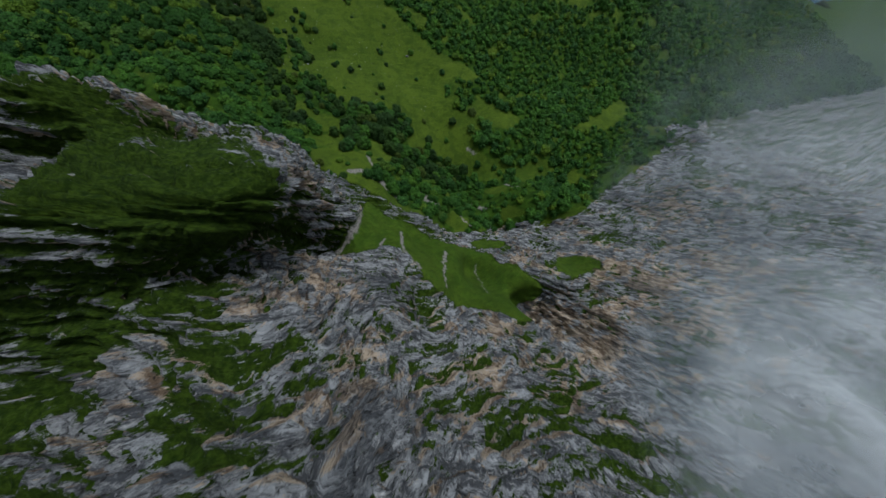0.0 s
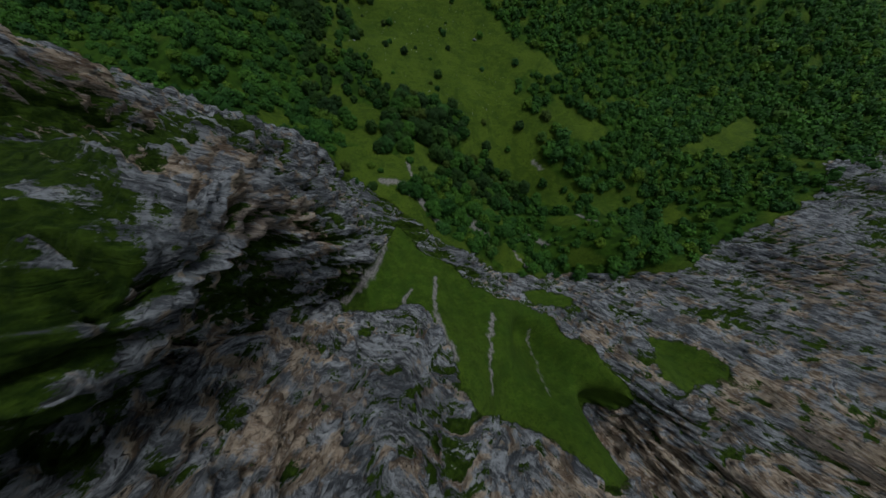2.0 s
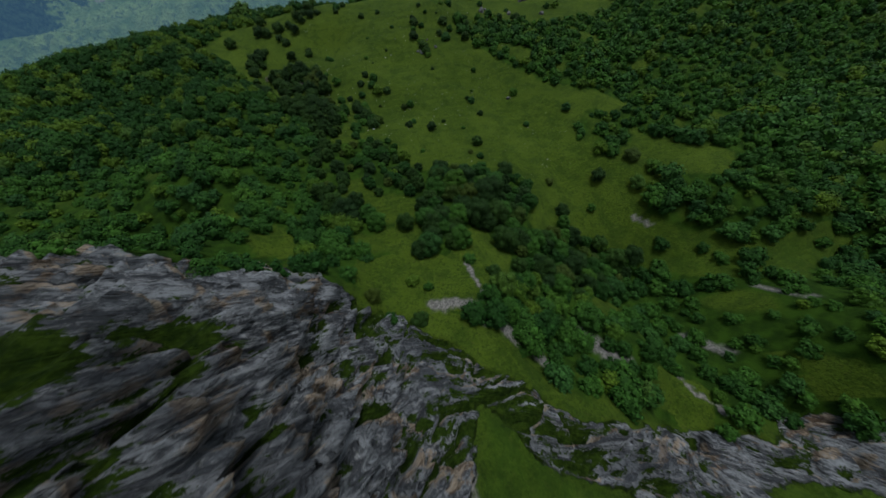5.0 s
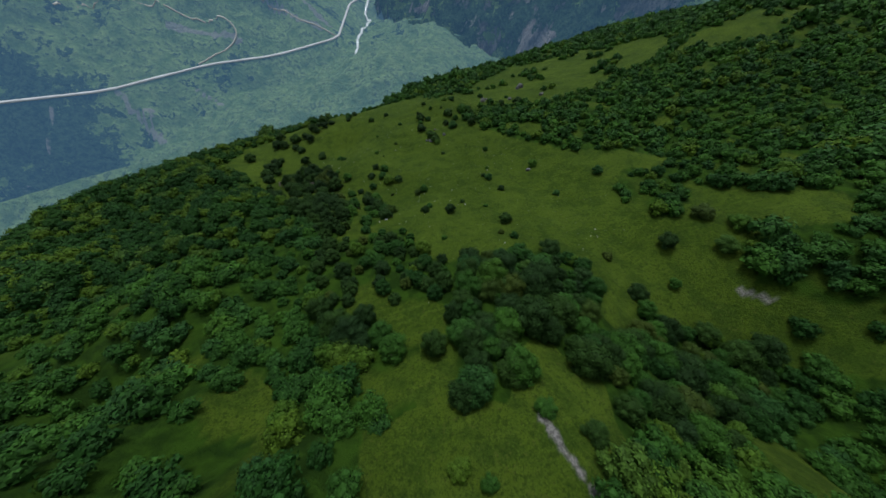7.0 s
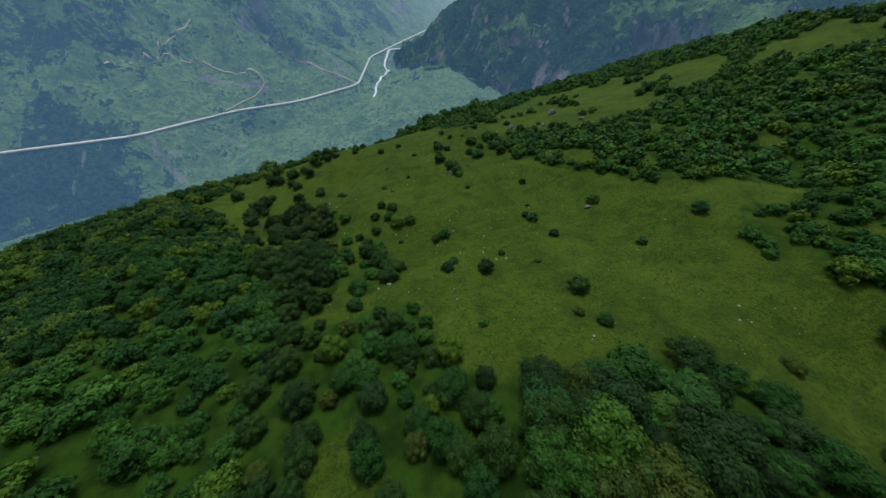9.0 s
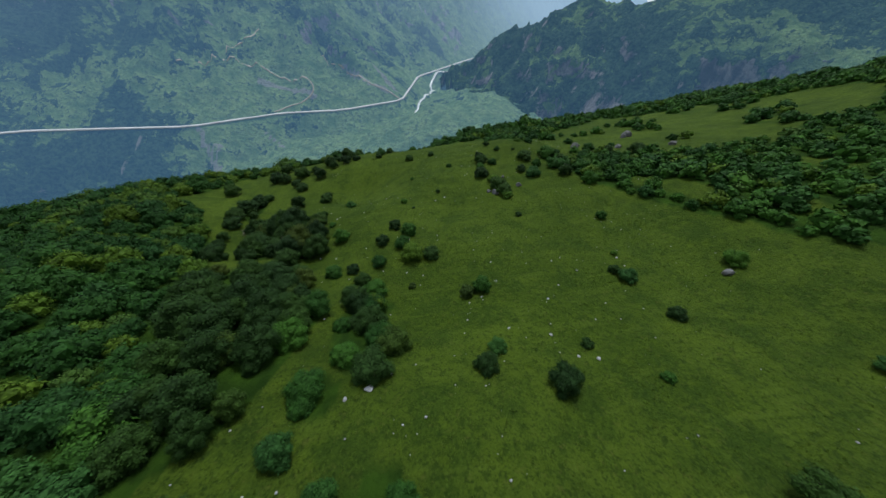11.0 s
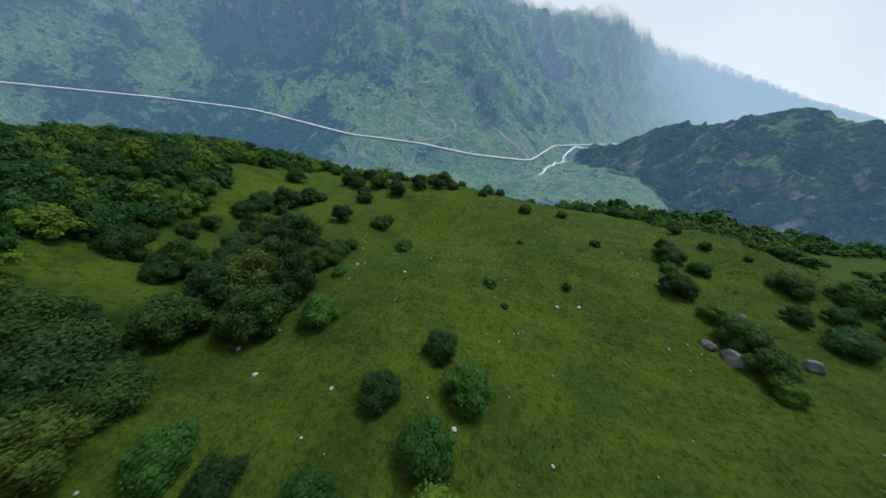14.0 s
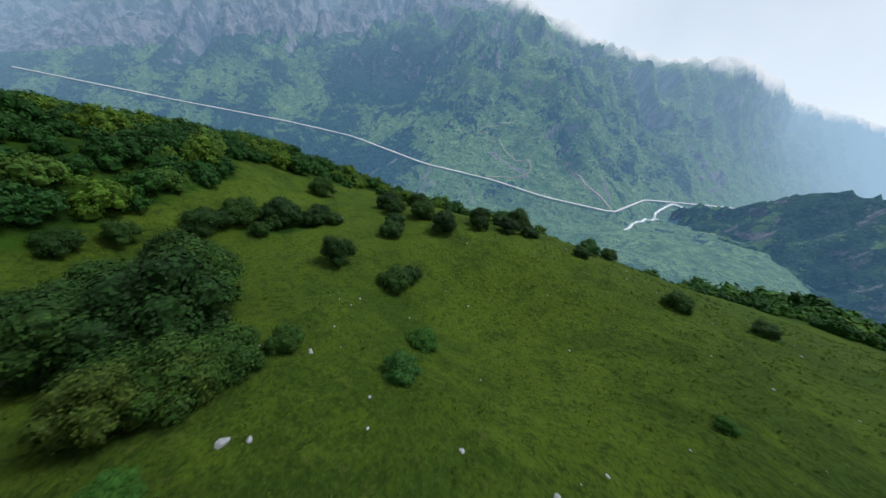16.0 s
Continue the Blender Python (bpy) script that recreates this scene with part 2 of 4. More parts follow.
def ground_material():
    m = Nodes("alpine_ground")
    rock, big, fine = rock_colour(m, m.attr("ochre"))
    grass, gb, gc = grass_colour(m)
    # green undergrowth, its colour darkened for the shade between the trees
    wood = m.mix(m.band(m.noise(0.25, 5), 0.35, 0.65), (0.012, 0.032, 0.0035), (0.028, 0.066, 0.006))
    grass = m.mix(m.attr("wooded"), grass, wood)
    grass = m.mix(m.attr("scree"), grass, m.mix(m.band(m.noise(1.6, 5, 0.7), 0.35, 0.65), (0.10, 0.092, 0.094), (0.27, 0.25, 0.245)))
    # turf holds on the ledges of the rock and in its joints, and moss on the faces turned from the sun
    facing = m.n.new("ShaderNodeSeparateXYZ")
    m.l.new(m.n.new("ShaderNodeNewGeometry").outputs["Normal"], facing.inputs[0])
    shady = m.math("MULTIPLY", m.band(facing.outputs["Y"], -0.3, -0.85), 0.17)
    turf = m.math("ADD", m.math("MULTIPLY", m.up(), 0.35), m.math("MULTIPLY", m.noise(1.0, 7, 0.74, m.beds(7, 5, 1.1)), 0.9))
    turf = m.math("ADD", m.math("ADD", turf, m.math("MULTIPLY", m.attr("turf"), 0.32)), m.math("ADD", shady, m.math("MULTIPLY", m.noise(1.5, 6, 0.78), 0.5)))
    turf = m.band(m.math("ADD", turf, m.math("ADD", m.math("MULTIPLY", m.attr("hollow"), 0.22), m.math("MULTIPLY", m.noise(0.11, 4, 0.6), 0.5))), 1.195, 1.25)
    turf_c = m.mix(m.band(m.noise(0.8, 6, 0.7), 0.35, 0.68), (0.012, 0.029, 0.003), (0.044, 0.080, 0.008))
    cliff = m.mix(turf, rock, turf_c)
    bare = m.band(m.math("ADD", m.attr("rock"), m.math("MULTIPLY", m.math("ADD", m.noise(0.35, 6, 0.7), -0.5), 0.8)), 0.42, 0.54)
    colour = m.mix(bare, grass, cliff)
    h = m.math("ADD", m.math("MULTIPLY", big, m.math("MULTIPLY", bare, 1.5)), m.math("MULTIPLY", fine, m.math("MULTIPLY", bare, 0.7)))
    h = m.math("ADD", h, m.math("MULTIPLY", m.noise(1.6, 7, 0.7), 0.5))
    m.bump(h, 1.0, 1.0)
    return m.done(colour, 0.95, 0.08)


def leaf_material(name, dark, light, dry=(0.0595, 0.0735, 0.0126)):
    m = Nodes(name)
    geo = m.n.new("ShaderNodeNewGeometry")
    # every tree has its own green, some bluish, a few yellow
    own = m.math("FRACT", m.math("ADD", m.attr("tree"), m.n.new("ShaderNodeObjectInfo").outputs["Random"]))
    c = m.mix(m.math("ADD", m.math("MULTIPLY", m.band(own, 0.1, 0.8), 0.7), m.math("MULTIPLY", m.band(m.noise(0.03, 3), 0.35, 0.65), 0.3)), dark, light)
    c = m.mix(m.math("MULTIPLY", m.band(own, 0.84, 0.97), 0.75), c, dry)
    c = m.mix(m.math("MULTIPLY", m.band(m.math("FRACT", m.math("MULTIPLY", own, 7.0)), 0.75, 0.95), 0.5), c, tuple(0.6 * v for v in (light[0] * 1.1, light[1] * 1.2, light[1] * 0.35)))
    c = m.mix(1.0, c, m.mix(geo.outputs["Random Per Island"], (0.62, 0.64, 0.66), (1.4, 1.38, 1.3)), "MULTIPLY")
    m.bsdf.inputs["Subsurface Weight"].default_value = 0.0
    return m.done(c, 0.7, 0.1)


def bark_material():
    m = Nodes("grey_bark")
    m.bump(m.noise(9, 5, 0.6, stretch=(1, 1, 0.2)), 0.6, 0.05)
    return m.done(m.mix(m.noise(6, 5), (0.07, 0.055, 0.045), (0.20, 0.17, 0.15)), 0.9)


def stone_material(bleached=0.45):
    m = Nodes("pale_limestone" if bleached else "brown_limestone")
    c, big, fine = rock_colour(m)
    m.bump(m.noise(4.0, 8, 0.7), 0.7, 0.1)
    return m.done(m.mix(bleached, c, (0.52, 0.52, 0.52)) if bleached else m.mix(0.75, c, (0.10, 0.098, 0.096)), 0.85)


def far_material(name, haze_glow, woody, rocky, thick):
    """Distant slopes behind kilometres of moist air, whose blue haze is put into their emission; if thick, it grows
    with distance and whitens to cloud on the tops.
    """
    m = Nodes(name)
    n1, n2, n3 = m.noise(0.0065, 8, 0.62), m.noise(0.034, 7, 0.7), m.noise(0.13, 5, 0.72)
    meadow = m.mix(m.band(n2, 0.36, 0.62), (0.105, 0.185, 0.050), (0.250, 0.360, 0.115))
    woods = m.mix(m.band(n3, 0.38, 0.62), (0.010, 0.032, 0.016), (0.048, 0.094, 0.042))
    c = m.mix(m.band(m.math("ADD", m.math("ADD", n1, m.attr("wooded")), m.math("MULTIPLY", m.math("ADD", n2, m.math("MULTIPLY", n3, 0.5)), 0.8)), woody, woody + 0.05), meadow, woods)
    c = m.mix(m.math("MULTIPLY", m.band(m.math("ADD", m.math("MULTIPLY", n3, 0.6), m.math("MULTIPLY", n2, 0.4)), 0.52, 0.57), 0.7), c, woods)
    stone = m.mix(m.band(m.noise(0.03, 6, 0.7, stretch=(1, 1, 0.3)), 0.4, 0.6), (0.095, 0.085, 0.085), (0.34, 0.30, 0.29))
    steep = m.math("ADD", m.math("SUBTRACT", 1.0, m.up()), m.math("MULTIPLY", m.math("ADD", n2, -0.5), 0.9))
    c = m.mix(m.band(m.math("ADD", steep, m.attr("rock")), rocky, rocky + 0.1), c, stone)
    c = m.mix(m.math("MULTIPLY", m.band(m.math("ADD", m.attr("scree"), m.math("MULTIPLY", m.math("ADD", n2, -0.5), 1.6)), 0.45, 0.7), 0.75), c, (0.30, 0.27, 0.26))
    c = m.mix(m.math("MULTIPLY", m.band(m.noise(0.016, 7, 0.75), 0.66, 0.72), 0.6), c, (0.34, 0.32, 0.30))
    m.bump(m.math("ADD", n2, m.math("MULTIPLY", n3, 0.4)), 1.0, 38.0)
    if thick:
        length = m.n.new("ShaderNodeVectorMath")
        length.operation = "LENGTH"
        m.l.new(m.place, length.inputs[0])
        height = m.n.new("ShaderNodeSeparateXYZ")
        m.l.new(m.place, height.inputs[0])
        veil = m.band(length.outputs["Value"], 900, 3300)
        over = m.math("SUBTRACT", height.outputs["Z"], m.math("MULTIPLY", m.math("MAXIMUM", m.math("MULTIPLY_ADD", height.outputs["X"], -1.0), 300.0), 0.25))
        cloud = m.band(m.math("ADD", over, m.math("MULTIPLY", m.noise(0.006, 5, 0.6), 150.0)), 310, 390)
        thin = m.mix(m.band(length.outputs["Value"], 400, 1300), tuple(0.9 * v for v in haze_glow), haze_glow)
        # haze and cloud are emission of the slope; its own colour fades under them
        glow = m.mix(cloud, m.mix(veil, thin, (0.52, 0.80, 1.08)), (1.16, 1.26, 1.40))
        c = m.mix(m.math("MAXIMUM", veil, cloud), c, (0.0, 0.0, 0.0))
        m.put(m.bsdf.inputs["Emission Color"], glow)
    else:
        # one even blue haze, given off by the whole ridge
        m.bsdf.inputs["Emission Color"].default_value = (*haze_glow, 1)
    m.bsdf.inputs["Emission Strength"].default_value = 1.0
    return m.done(c, 0.95, 0.05)


def plain_material(name, colour, rough=0.8, grain=1.0, spread=0.25):
    m = Nodes(name)
    lo, hi = tuple(v * (1 - spread) for v in colour), tuple(min(1.0, v * (1 + spread)) for v in colour)
    return m.done(m.mix(m.noise(grain, 4), lo, hi), rough)


GROUND, STONE, BARK = ground_material(), stone_material(), bark_material()
BOULDER = stone_material(0.0)
LEAF = leaf_material("hazel_leaves", (0.012, 0.046, 0.008), (0.037, 0.104, 0.013), (0.070, 0.116, 0.009))
LEAF_DARK = leaf_material("dark_leaves", (0.010, 0.030, 0.007), (0.026, 0.062, 0.010), (0.050, 0.072, 0.010))
TUFT = leaf_material("grass_blades", (0.045, 0.085, 0.008), (0.080, 0.125, 0.016), (0.11, 0.12, 0.03))
# the blue triple is the haze that each slope's surface gives off
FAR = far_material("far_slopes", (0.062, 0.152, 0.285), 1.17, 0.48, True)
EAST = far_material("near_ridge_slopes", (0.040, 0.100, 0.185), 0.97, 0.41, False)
ROAD = plain_material("pale_gravel_road", (0.50, 0.52, 0.55), 0.9, 0.05)
RIVER = plain_material("white_water", (0.62, 0.68, 0.72), 0.25, 0.05)
TRACK = plain_material("dirt_track", (0.46, 0.45, 0.44), 0.9, 0.05)
WALLS = plain_material("whitewash", (0.75, 0.74, 0.72), 0.8, 0.2)
ROOFS = plain_material("tin_roof", (0.40, 0.42, 0.46), 0.5, 0.2)


# ---- ground: one sheet, fine on the cliff, wide towards the horizon ----
def axis(lo, fine_lo, fine_hi, mid_hi, hi, fine, mid):
    out = [fine_lo]
    while out[-1] < fine_hi:
        out.append(out[-1] + fine)
    while out[-1] < mid_hi:
        out.append(out[-1] + mid)
    gap = mid
    while out[-1] < hi:
        gap = min(gap * 1.09, 400)
        out.append(out[-1] + gap)
    gap, head = fine, [fine_lo]
    while head[-1] > lo:
        gap = min(gap * 1.08, 400)
        head.append(head[-1] - gap)
    return np.array(head[:0:-1] + out)


def inside(x, y, corners):
    hit = np.zeros(x.shape, bool)
    for (ax, ay), (bx, by) in zip(corners, corners[1:] + corners[:1]):
        hit ^= ((ay > y) != (by > y)) & (x < (bx - ax) * (y - ay) / (by - ay + 1e-9) + ax)
    return hit


def near_line(x, y, points):
    """Distance of places to a polyline, and how far along it."""
    best, along, run = np.full(x.shape, 1e9), np.zeros(x.shape), 0.0
    for (ax, ay), (bx, by) in zip(points, points[1:]):
        dx, dy = bx - ax, by - ay
        k = np.clip(((x - ax) * dx + (y - ay) * dy) / (dx * dx + dy * dy), 0, 1)
        d = np.hypot(x - ax - k * dx, y - ay - k * dy)
        along = np.where(d < best, run + k * np.hypot(dx, dy), along)
        best = np.minimum(best, d)
        run += np.hypot(dx, dy)
    return best, along


BOWL = [(29, 36), (36, 22), (44, 17), (57, 4), (72, -4), (89, -13), (86, -20), (94, -22), (90, -28), (92, -33), (93, -41), (84, -48), (68, -42), (58, -35), (51, -33), (46, -29), (38, -19), (33, -13), (34, -9), (36, -5), (33, -1), (31, 3), (26, 7), (19, 5), (11, 7), (3, 9), (8, 14), (15, 19), (21, 26)]
TURFS = [[(-24, 66), (-20, 69), (-6, 61), (0, 58), (5, 47), (5, 39), (3, 35), (0, 38), (-4, 42), (-12, 47), (-18, 54)],
         [(-23, 42), (-26, 50), (-20, 52), (-8, 44), (-6, 38), (-8, 31), (-12, 25), (-16, 22), (-36, 22), (-44, 36), (-46, 52), (-44, 64), (-30, 62)],
         [(-4, 26), (-1, 19), (-3, 13), (-9, 12), (-14, 13), (-32, 12), (-32, 19), (-14, 20)],
         [(-15, 12), (-22, 10), (-33, 8), (-46, 4), (-50, -6), (-40, -3), (-25, 4), (-16, 8)]]
SHELVES = [[(109, -28), (137, -30), (138, -35), (124, -39), (108, -37), (101, -31)], [(82, -3), (97, -6), (109, -11), (102, -14), (85, -9)]]
STREAKS = [(1.0, ((23, 28), (19, 22))), (2.0, ((19, 22), (15, 17), (12, 14))), (0.9, ((12, 14), (7, 11), (2, 10))), (1.0, ((39, 12), (34, 2), (34, -6))), (0.9, ((57, -5), (47, -12), (42, -18))), (0.5, ((78, -18), (73, -27), (66, -30))),
           (0.8, ((28, 10), (22, 6))), (2.0, ((27, 57), (33, 55), (39, 53))), (1.0, ((41, 66), (41, 57), (38, 48))), (2.2, ((43, 45), (51, 35))), (4.0, ((69, 35), (74, 25))), (2.0, ((111, 21), (115, 16))),
           (1.2, ((130, 70), (134, 64))), (1.2, ((141, 30), (142, 25))), (0.8, ((93, 16), (96, 6)))]
# where the fresh ochre faces are
OCHRE = [(0, 30, 6), (-7, 41, 6), (-26, 61, 8), (126, -62, 16), (59, -42, 7), (33, -42, 7), (-4, 0, 7), (-17, -7, 7), (100, -25, 5), (92, -49, 6), (187, -59, 14), (257, -19, 14), (108, -50, 14), (84, -53, 10), (58, -50, 10), (150, -54, 16), (30, -34, 8), (225, -20, 12), (-34, 68, 8), (-29, 60, 7), (51, -40, 7), (3, 28, 6), (127, -43, 9)]


# open grass among the woods, by its outline
MEADOW = [(-52, 284), (-58, 262), (-66, 249), (-47, 239), (-36, 221), (-30, 211), (-25, 198), (-25, 190), (-17, 189), (-8, 193), (1, 190), (8, 186), (9, 181), (13, 178), (17, 168), (16, 160), (13, 153), (11, 146),
          (7, 141), (18, 137), (32, 137), (35, 130), (33, 121), (40, 114), (51, 113), (64, 109), (76, 105), (85, 101), (82, 93), (92, 80), (102, 68), (115, 60), (123, 50), (127, 66), (137, 71), (137, 83),
          (151, 82), (169, 74), (181, 84), (170, 99), (158, 109), (154, 124), (166, 133), (155, 147), (138, 155), (126, 177), (111, 206), (103, 230), (98, 260), (92, 300), (40, 310)]
GLADES = [[(9, 113), (17, 115), (22, 106), (31, 101), (34, 96), (33, 91), (28, 87), (21, 90), (17, 93), (17, 98), (14, 103), (5, 107), (11, 109)],
          [(-22, 92), (-14, 97), (-5, 88), (-5, 79), (-15, 86)], [(10, 76), (21, 76), (37, 71), (54, 82), (57, 65), (51, 56), (40, 54), (32, 53), (22, 55), (15, 60), (10, 67)],
          [(12, 58), (24, 55), (41, 50), (46, 42), (50, 32), (49, 24), (37, 31), (30, 38), (18, 46)], [(97, 45), (92, 34), (78, 37), (84, 43)],
          [(72, 20), (91, 19), (98, 12), (88, -2), (82, -1), (86, 8)], [(120, 13), (127, 11), (130, 4), (120, 2)], [(222, 63), (245, 70), (305, 89), (316, 82), (292, 68), (262, 56)],
          [(188, 19), (213, 31), (210, 11)], [(153, 277), (189, 299), (269, 297), (295, 271), (287, 243), (240, 219), (211, 231), (183, 249)]]
SHOULDER = [[(88, 292), (125, 284), (157, 308), (206, 328), (277, 318), (273, 255), (206, 219), (188, 221), (152, 226), (128, 243), (99, 240)], [(254, 221), (297, 231), (358, 224), (389, 207), (324, 192), (285, 196)]]
SCRUB = [(123, 68), (142, 58), (160, 44), (190, 43), (200, 30), (154, 28), (138, 36), (121, 49)]
COPSE = [(138, 135), (150, 131), (157, 120), (152, 108), (135, 101), (127, 110), (126, 120)]
THICKETS = [(27, 161, 6.5, 10), (21, 148, 3, 3), (4, 200, 6, 6), (1, 214, 5, 5), (-12, 203, 6, 5), (-14, 220, 8, 4), (-28, 241, 4, 9), (30, 122, 8, 6)]


def forest_share(x, y):
    """How densely the slope is wooded, 0 to 1."""
    wob = 9 * fbm(x / 22, y / 22, 0 * x + 2, 3)
    foot = np.interp(x, [-260, -100, -60, -20, 8, 28, 45, 60, 84, 111, 157, 208, 265, 330, 800], [146, 102, 90, 73, 66, 53, 36, 21, 3, -2, -8, 2, 20, 42, 50])
    share = step(-2, 4, y - foot + 0.5 * wob)
    ux, uy = x + 3.5 * fbm(x / 9, y / 9, 0 * x + 4, 2), y + 3.5 * fbm(x / 9, y / 9, 0 * x + 8, 2)
    bare = inside(ux, uy, MEADOW) & ~inside(ux, uy, COPSE)
    for corners in GLADES:
        bare |= inside(ux, uy, corners)
    share = np.where(bare, 0.0, share)
    share = np.where(inside(ux, uy, SCRUB), 0.22 * share, share)
    # the shoulder beyond the wood is grass with strips of bushes
    strips = fbm(x / 26, y / 16, 0 * x + 9, 3)
    for corners in SHOULDER:
        share = np.where(inside(ux, uy, corners), 0.8 * step(0.22, 0.34, strips), share)
    share = np.maximum(share, step(4, 12, y - brow(x) + 0.5 * wob) * step(60, 80, x))
    for cx, cy, rx_, ry_ in THICKETS:
        share = np.maximum(share, 1.3 * step(1.15, 0.85, np.hypot((x - cx) / rx_, (y - cy) / ry_)))
    gaps = fbm(x / 24, y / 24, 0 * x + 5, 3)
    return np.clip(share, 0, 1) * step(-0.40, -0.24, gaps + 0.12 * (x < 20) + 0.2 * (x < 14) * (y > 150))


RIM = [(-400, 150), (-60, 94), (-30, 80), (-10, 75), (4, 67), (17, 54), (28, 44), (39, 32), (50, 23), (62, 15), (84, 3), (101, -2), (122, -4), (157, -9), (168, -10), (208, 0), (265, 18), (290, 38), (330, 40), (600, 60)]


def cells(p, seed):
    """Nearest and second nearest distance in a lattice of scattered points, and a random value for the nearest."""
    base = np.floor(p).astype(int)
    f1, f2, who = np.full(len(p), 9.0), np.full(len(p), 9.0), np.zeros(len(p))
    rnd = np.random.RandomState(seed).uniform(size=(256, 4))
    for a in (-1, 0, 1):
        for b in (-1, 0, 1):
            for c in (-1, 0, 1):
                q = base + (a, b, c)
                h = rnd[PERM[PERM[PERM[q[:, 0] & 255] + (q[:, 1] & 255)] + (q[:, 2] & 255)]]
                d = np.linalg.norm(q + h[:, :3] - p, axis=1)
                closer = d < f1
                f2 = np.where(closer, f1, np.minimum(f2, d))
                who = np.where(closer, h[:, 3], who)
                f1 = np.minimum(f1, d)
    return f1, f2, who


gx = axis(-4600, -44, 112, 330, 4600, 0.42, 1.6)
gy = axis(-4600, -60, 80, 310, 4600, 0.42, 1.6)
X, Y = np.meshgrid(gx, gy)
# draw the sheet's lines together where the rock is steep
wu = slice(np.searchsorted(gx, -43.5), np.searchsorted(gx, 111))
wv = slice(np.searchsorted(gy, -59.5), np.searchsorted(gy, 79))
for _ in range(10):
    p = np.stack([X[wv, wu], Y[wv, wu], spur(X[wv, wu], Y[wv, wu])], -1)
    mid, total, weight = p[1:-1, 1:-1], 0.0, 0.0
    for q in (p[:-2, 1:-1], p[2:, 1:-1], p[1:-1, :-2], p[1:-1, 2:]):
        d = np.linalg.norm(q - mid, axis=-1)[..., None]
        total, weight = total + d * q, weight + d
    p[1:-1, 1:-1] = total / weight
    X[wv, wu], Y[wv, wu] = p[..., 0], p[..., 1]
Z = land(X, Y)
sheet = np.stack([X, Y, Z], -1)
normal = np.cross(np.gradient(sheet, axis=1), np.gradient(sheet, axis=0))
normal /= np.linalg.norm(normal, axis=-1)[..., None]
NX, NY, NZ = normal[..., 0], normal[..., 1], normal[..., 2]
warp = fbm(X / 16, Y / 16, Z / 16, 3)
rim = np.interp(X, [p[0] for p in RIM], [p[1] for p in RIM])
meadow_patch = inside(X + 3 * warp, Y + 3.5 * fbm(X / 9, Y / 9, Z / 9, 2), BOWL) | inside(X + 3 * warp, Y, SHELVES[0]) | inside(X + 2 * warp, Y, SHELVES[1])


def spread(values):
    """Softens the edge of a patch over some metres."""
    for _ in range(4):
        run = np.cumsum(np.pad(np.pad(values, ((0, 0), (4, 4)), mode="edge"), ((0, 0), (1, 0))), axis=1)
        values = ((run[:, 9:] - run[:, :-9]) / 9).T
    return values


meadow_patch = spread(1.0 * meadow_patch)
rock = step(2, -2, Y - rim - 1.5 + 4 * warp + 3 * fbm(X / 5, Y / 5, Z / 5, 2)) * (1 - meadow_patch)
rock = rock * step(2200, 700, np.hypot(X, Y))
turf = np.zeros_like(X)
for share_t, corners in zip((0.45, 1.0, 0.9, 0.8), TURFS):
    turf = np.maximum(turf, share_t * inside(X + 2.5 * warp, Y + 2.5 * fbm(X / 6, Y / 6, Z / 6, 2), corners))
turf = spread(turf) - 0.15 * step(90, 120, X) - 0.28 * step(-24, -14, X) * step(12, 3, Y) * step(110, 90, X) - 1.3 * np.exp(-((X + 5) ** 2 + (Y - 40) ** 2) / 40)
scree = np.zeros_like(X)
for wide, line in STREAKS:
    dust = 0.85 if wide != 0.5 else 0.5
    d, s = near_line(X + 1.2 * fbm(X / 4, Y / 4, Z / 4, 2), Y + 1.2 * fbm(X / 5, Y / 5, Z / 5 + 7, 2), line)
    scree = np.maximum(scree, dust * step(wide, wide * 0.3, d + 1.3 * fbm(X / 1.8, Y / 1.8, Z / 1.8, 3)))
ochre = np.zeros_like(X)
for cx, cy, r in OCHRE:
    ochre = np.maximum(ochre, np.exp(-((X - cx) ** 2 + (Y - cy) ** 2) / (r * r)))

# beds of rock that dip towards the valley, broken into blocks by joints
on = rock > 0.02
rx, ry, rz, rw = X[on], Y[on], Z[on], warp[on]
along, across, bed = (a[0] * rx + a[1] * ry + a[2] * rz for a in BED_AXES)
bed = bed + 3.0 * rw
def shelves(v, cut):
    """A profile that swells outwards through each bed and breaks back under its edge."""
    k = v % 1.0
    return np.where(k < cut, k / cut, (1 - k) / (1 - cut)) - 0.5


patchy = fbm(rx / 22, ry / 22, rz / 22, 2)
f1, f2, who = cells(np.stack([along / 13 + rw, across / 9, bed / 3.2], -1), 1)
h1, h2, whose = cells(np.stack([along / 27 + rw, across / 17, bed / 7.5], -1), 3)
g1, g2, whom = cells(np.stack([along / 4.5 + rw, across / 3.4, bed / 1.1], -1), 2)
ledge = 2.6 * shelves(bed / 3.6, 0.8) * (0.9 + patchy) + 1.5 * shelves((bed + 0.8 * fbm(rx / 7, ry / 7, rz / 7, 2)) / 1.3, 0.75) * (0.8 - patchy)
rough = ledge + 3.2 * (whose - 0.5) * step(0.0, 0.10, h2 - h1) - 1.6 * step(0.10, 0.0, h2 - h1) + 1.9 * (who - 0.5) * step(0.0, 0.14, f2 - f1) - 1.0 * step(0.16, 0.0, f2 - f1)
rough = rough + 1.3 * (whom - 0.5) * step(0.0, 0.18, g2 - g1) - 0.6 * step(0.18, 0.0, g2 - g1)
rough = rough + 1.4 * (ridged(along / 24, across / 15, bed / 5, 3, 0.5) - 0.8) + 0.5 * (ridged(along / 5, across / 3, bed / 1.0, 2, 0.6) - 0.7)
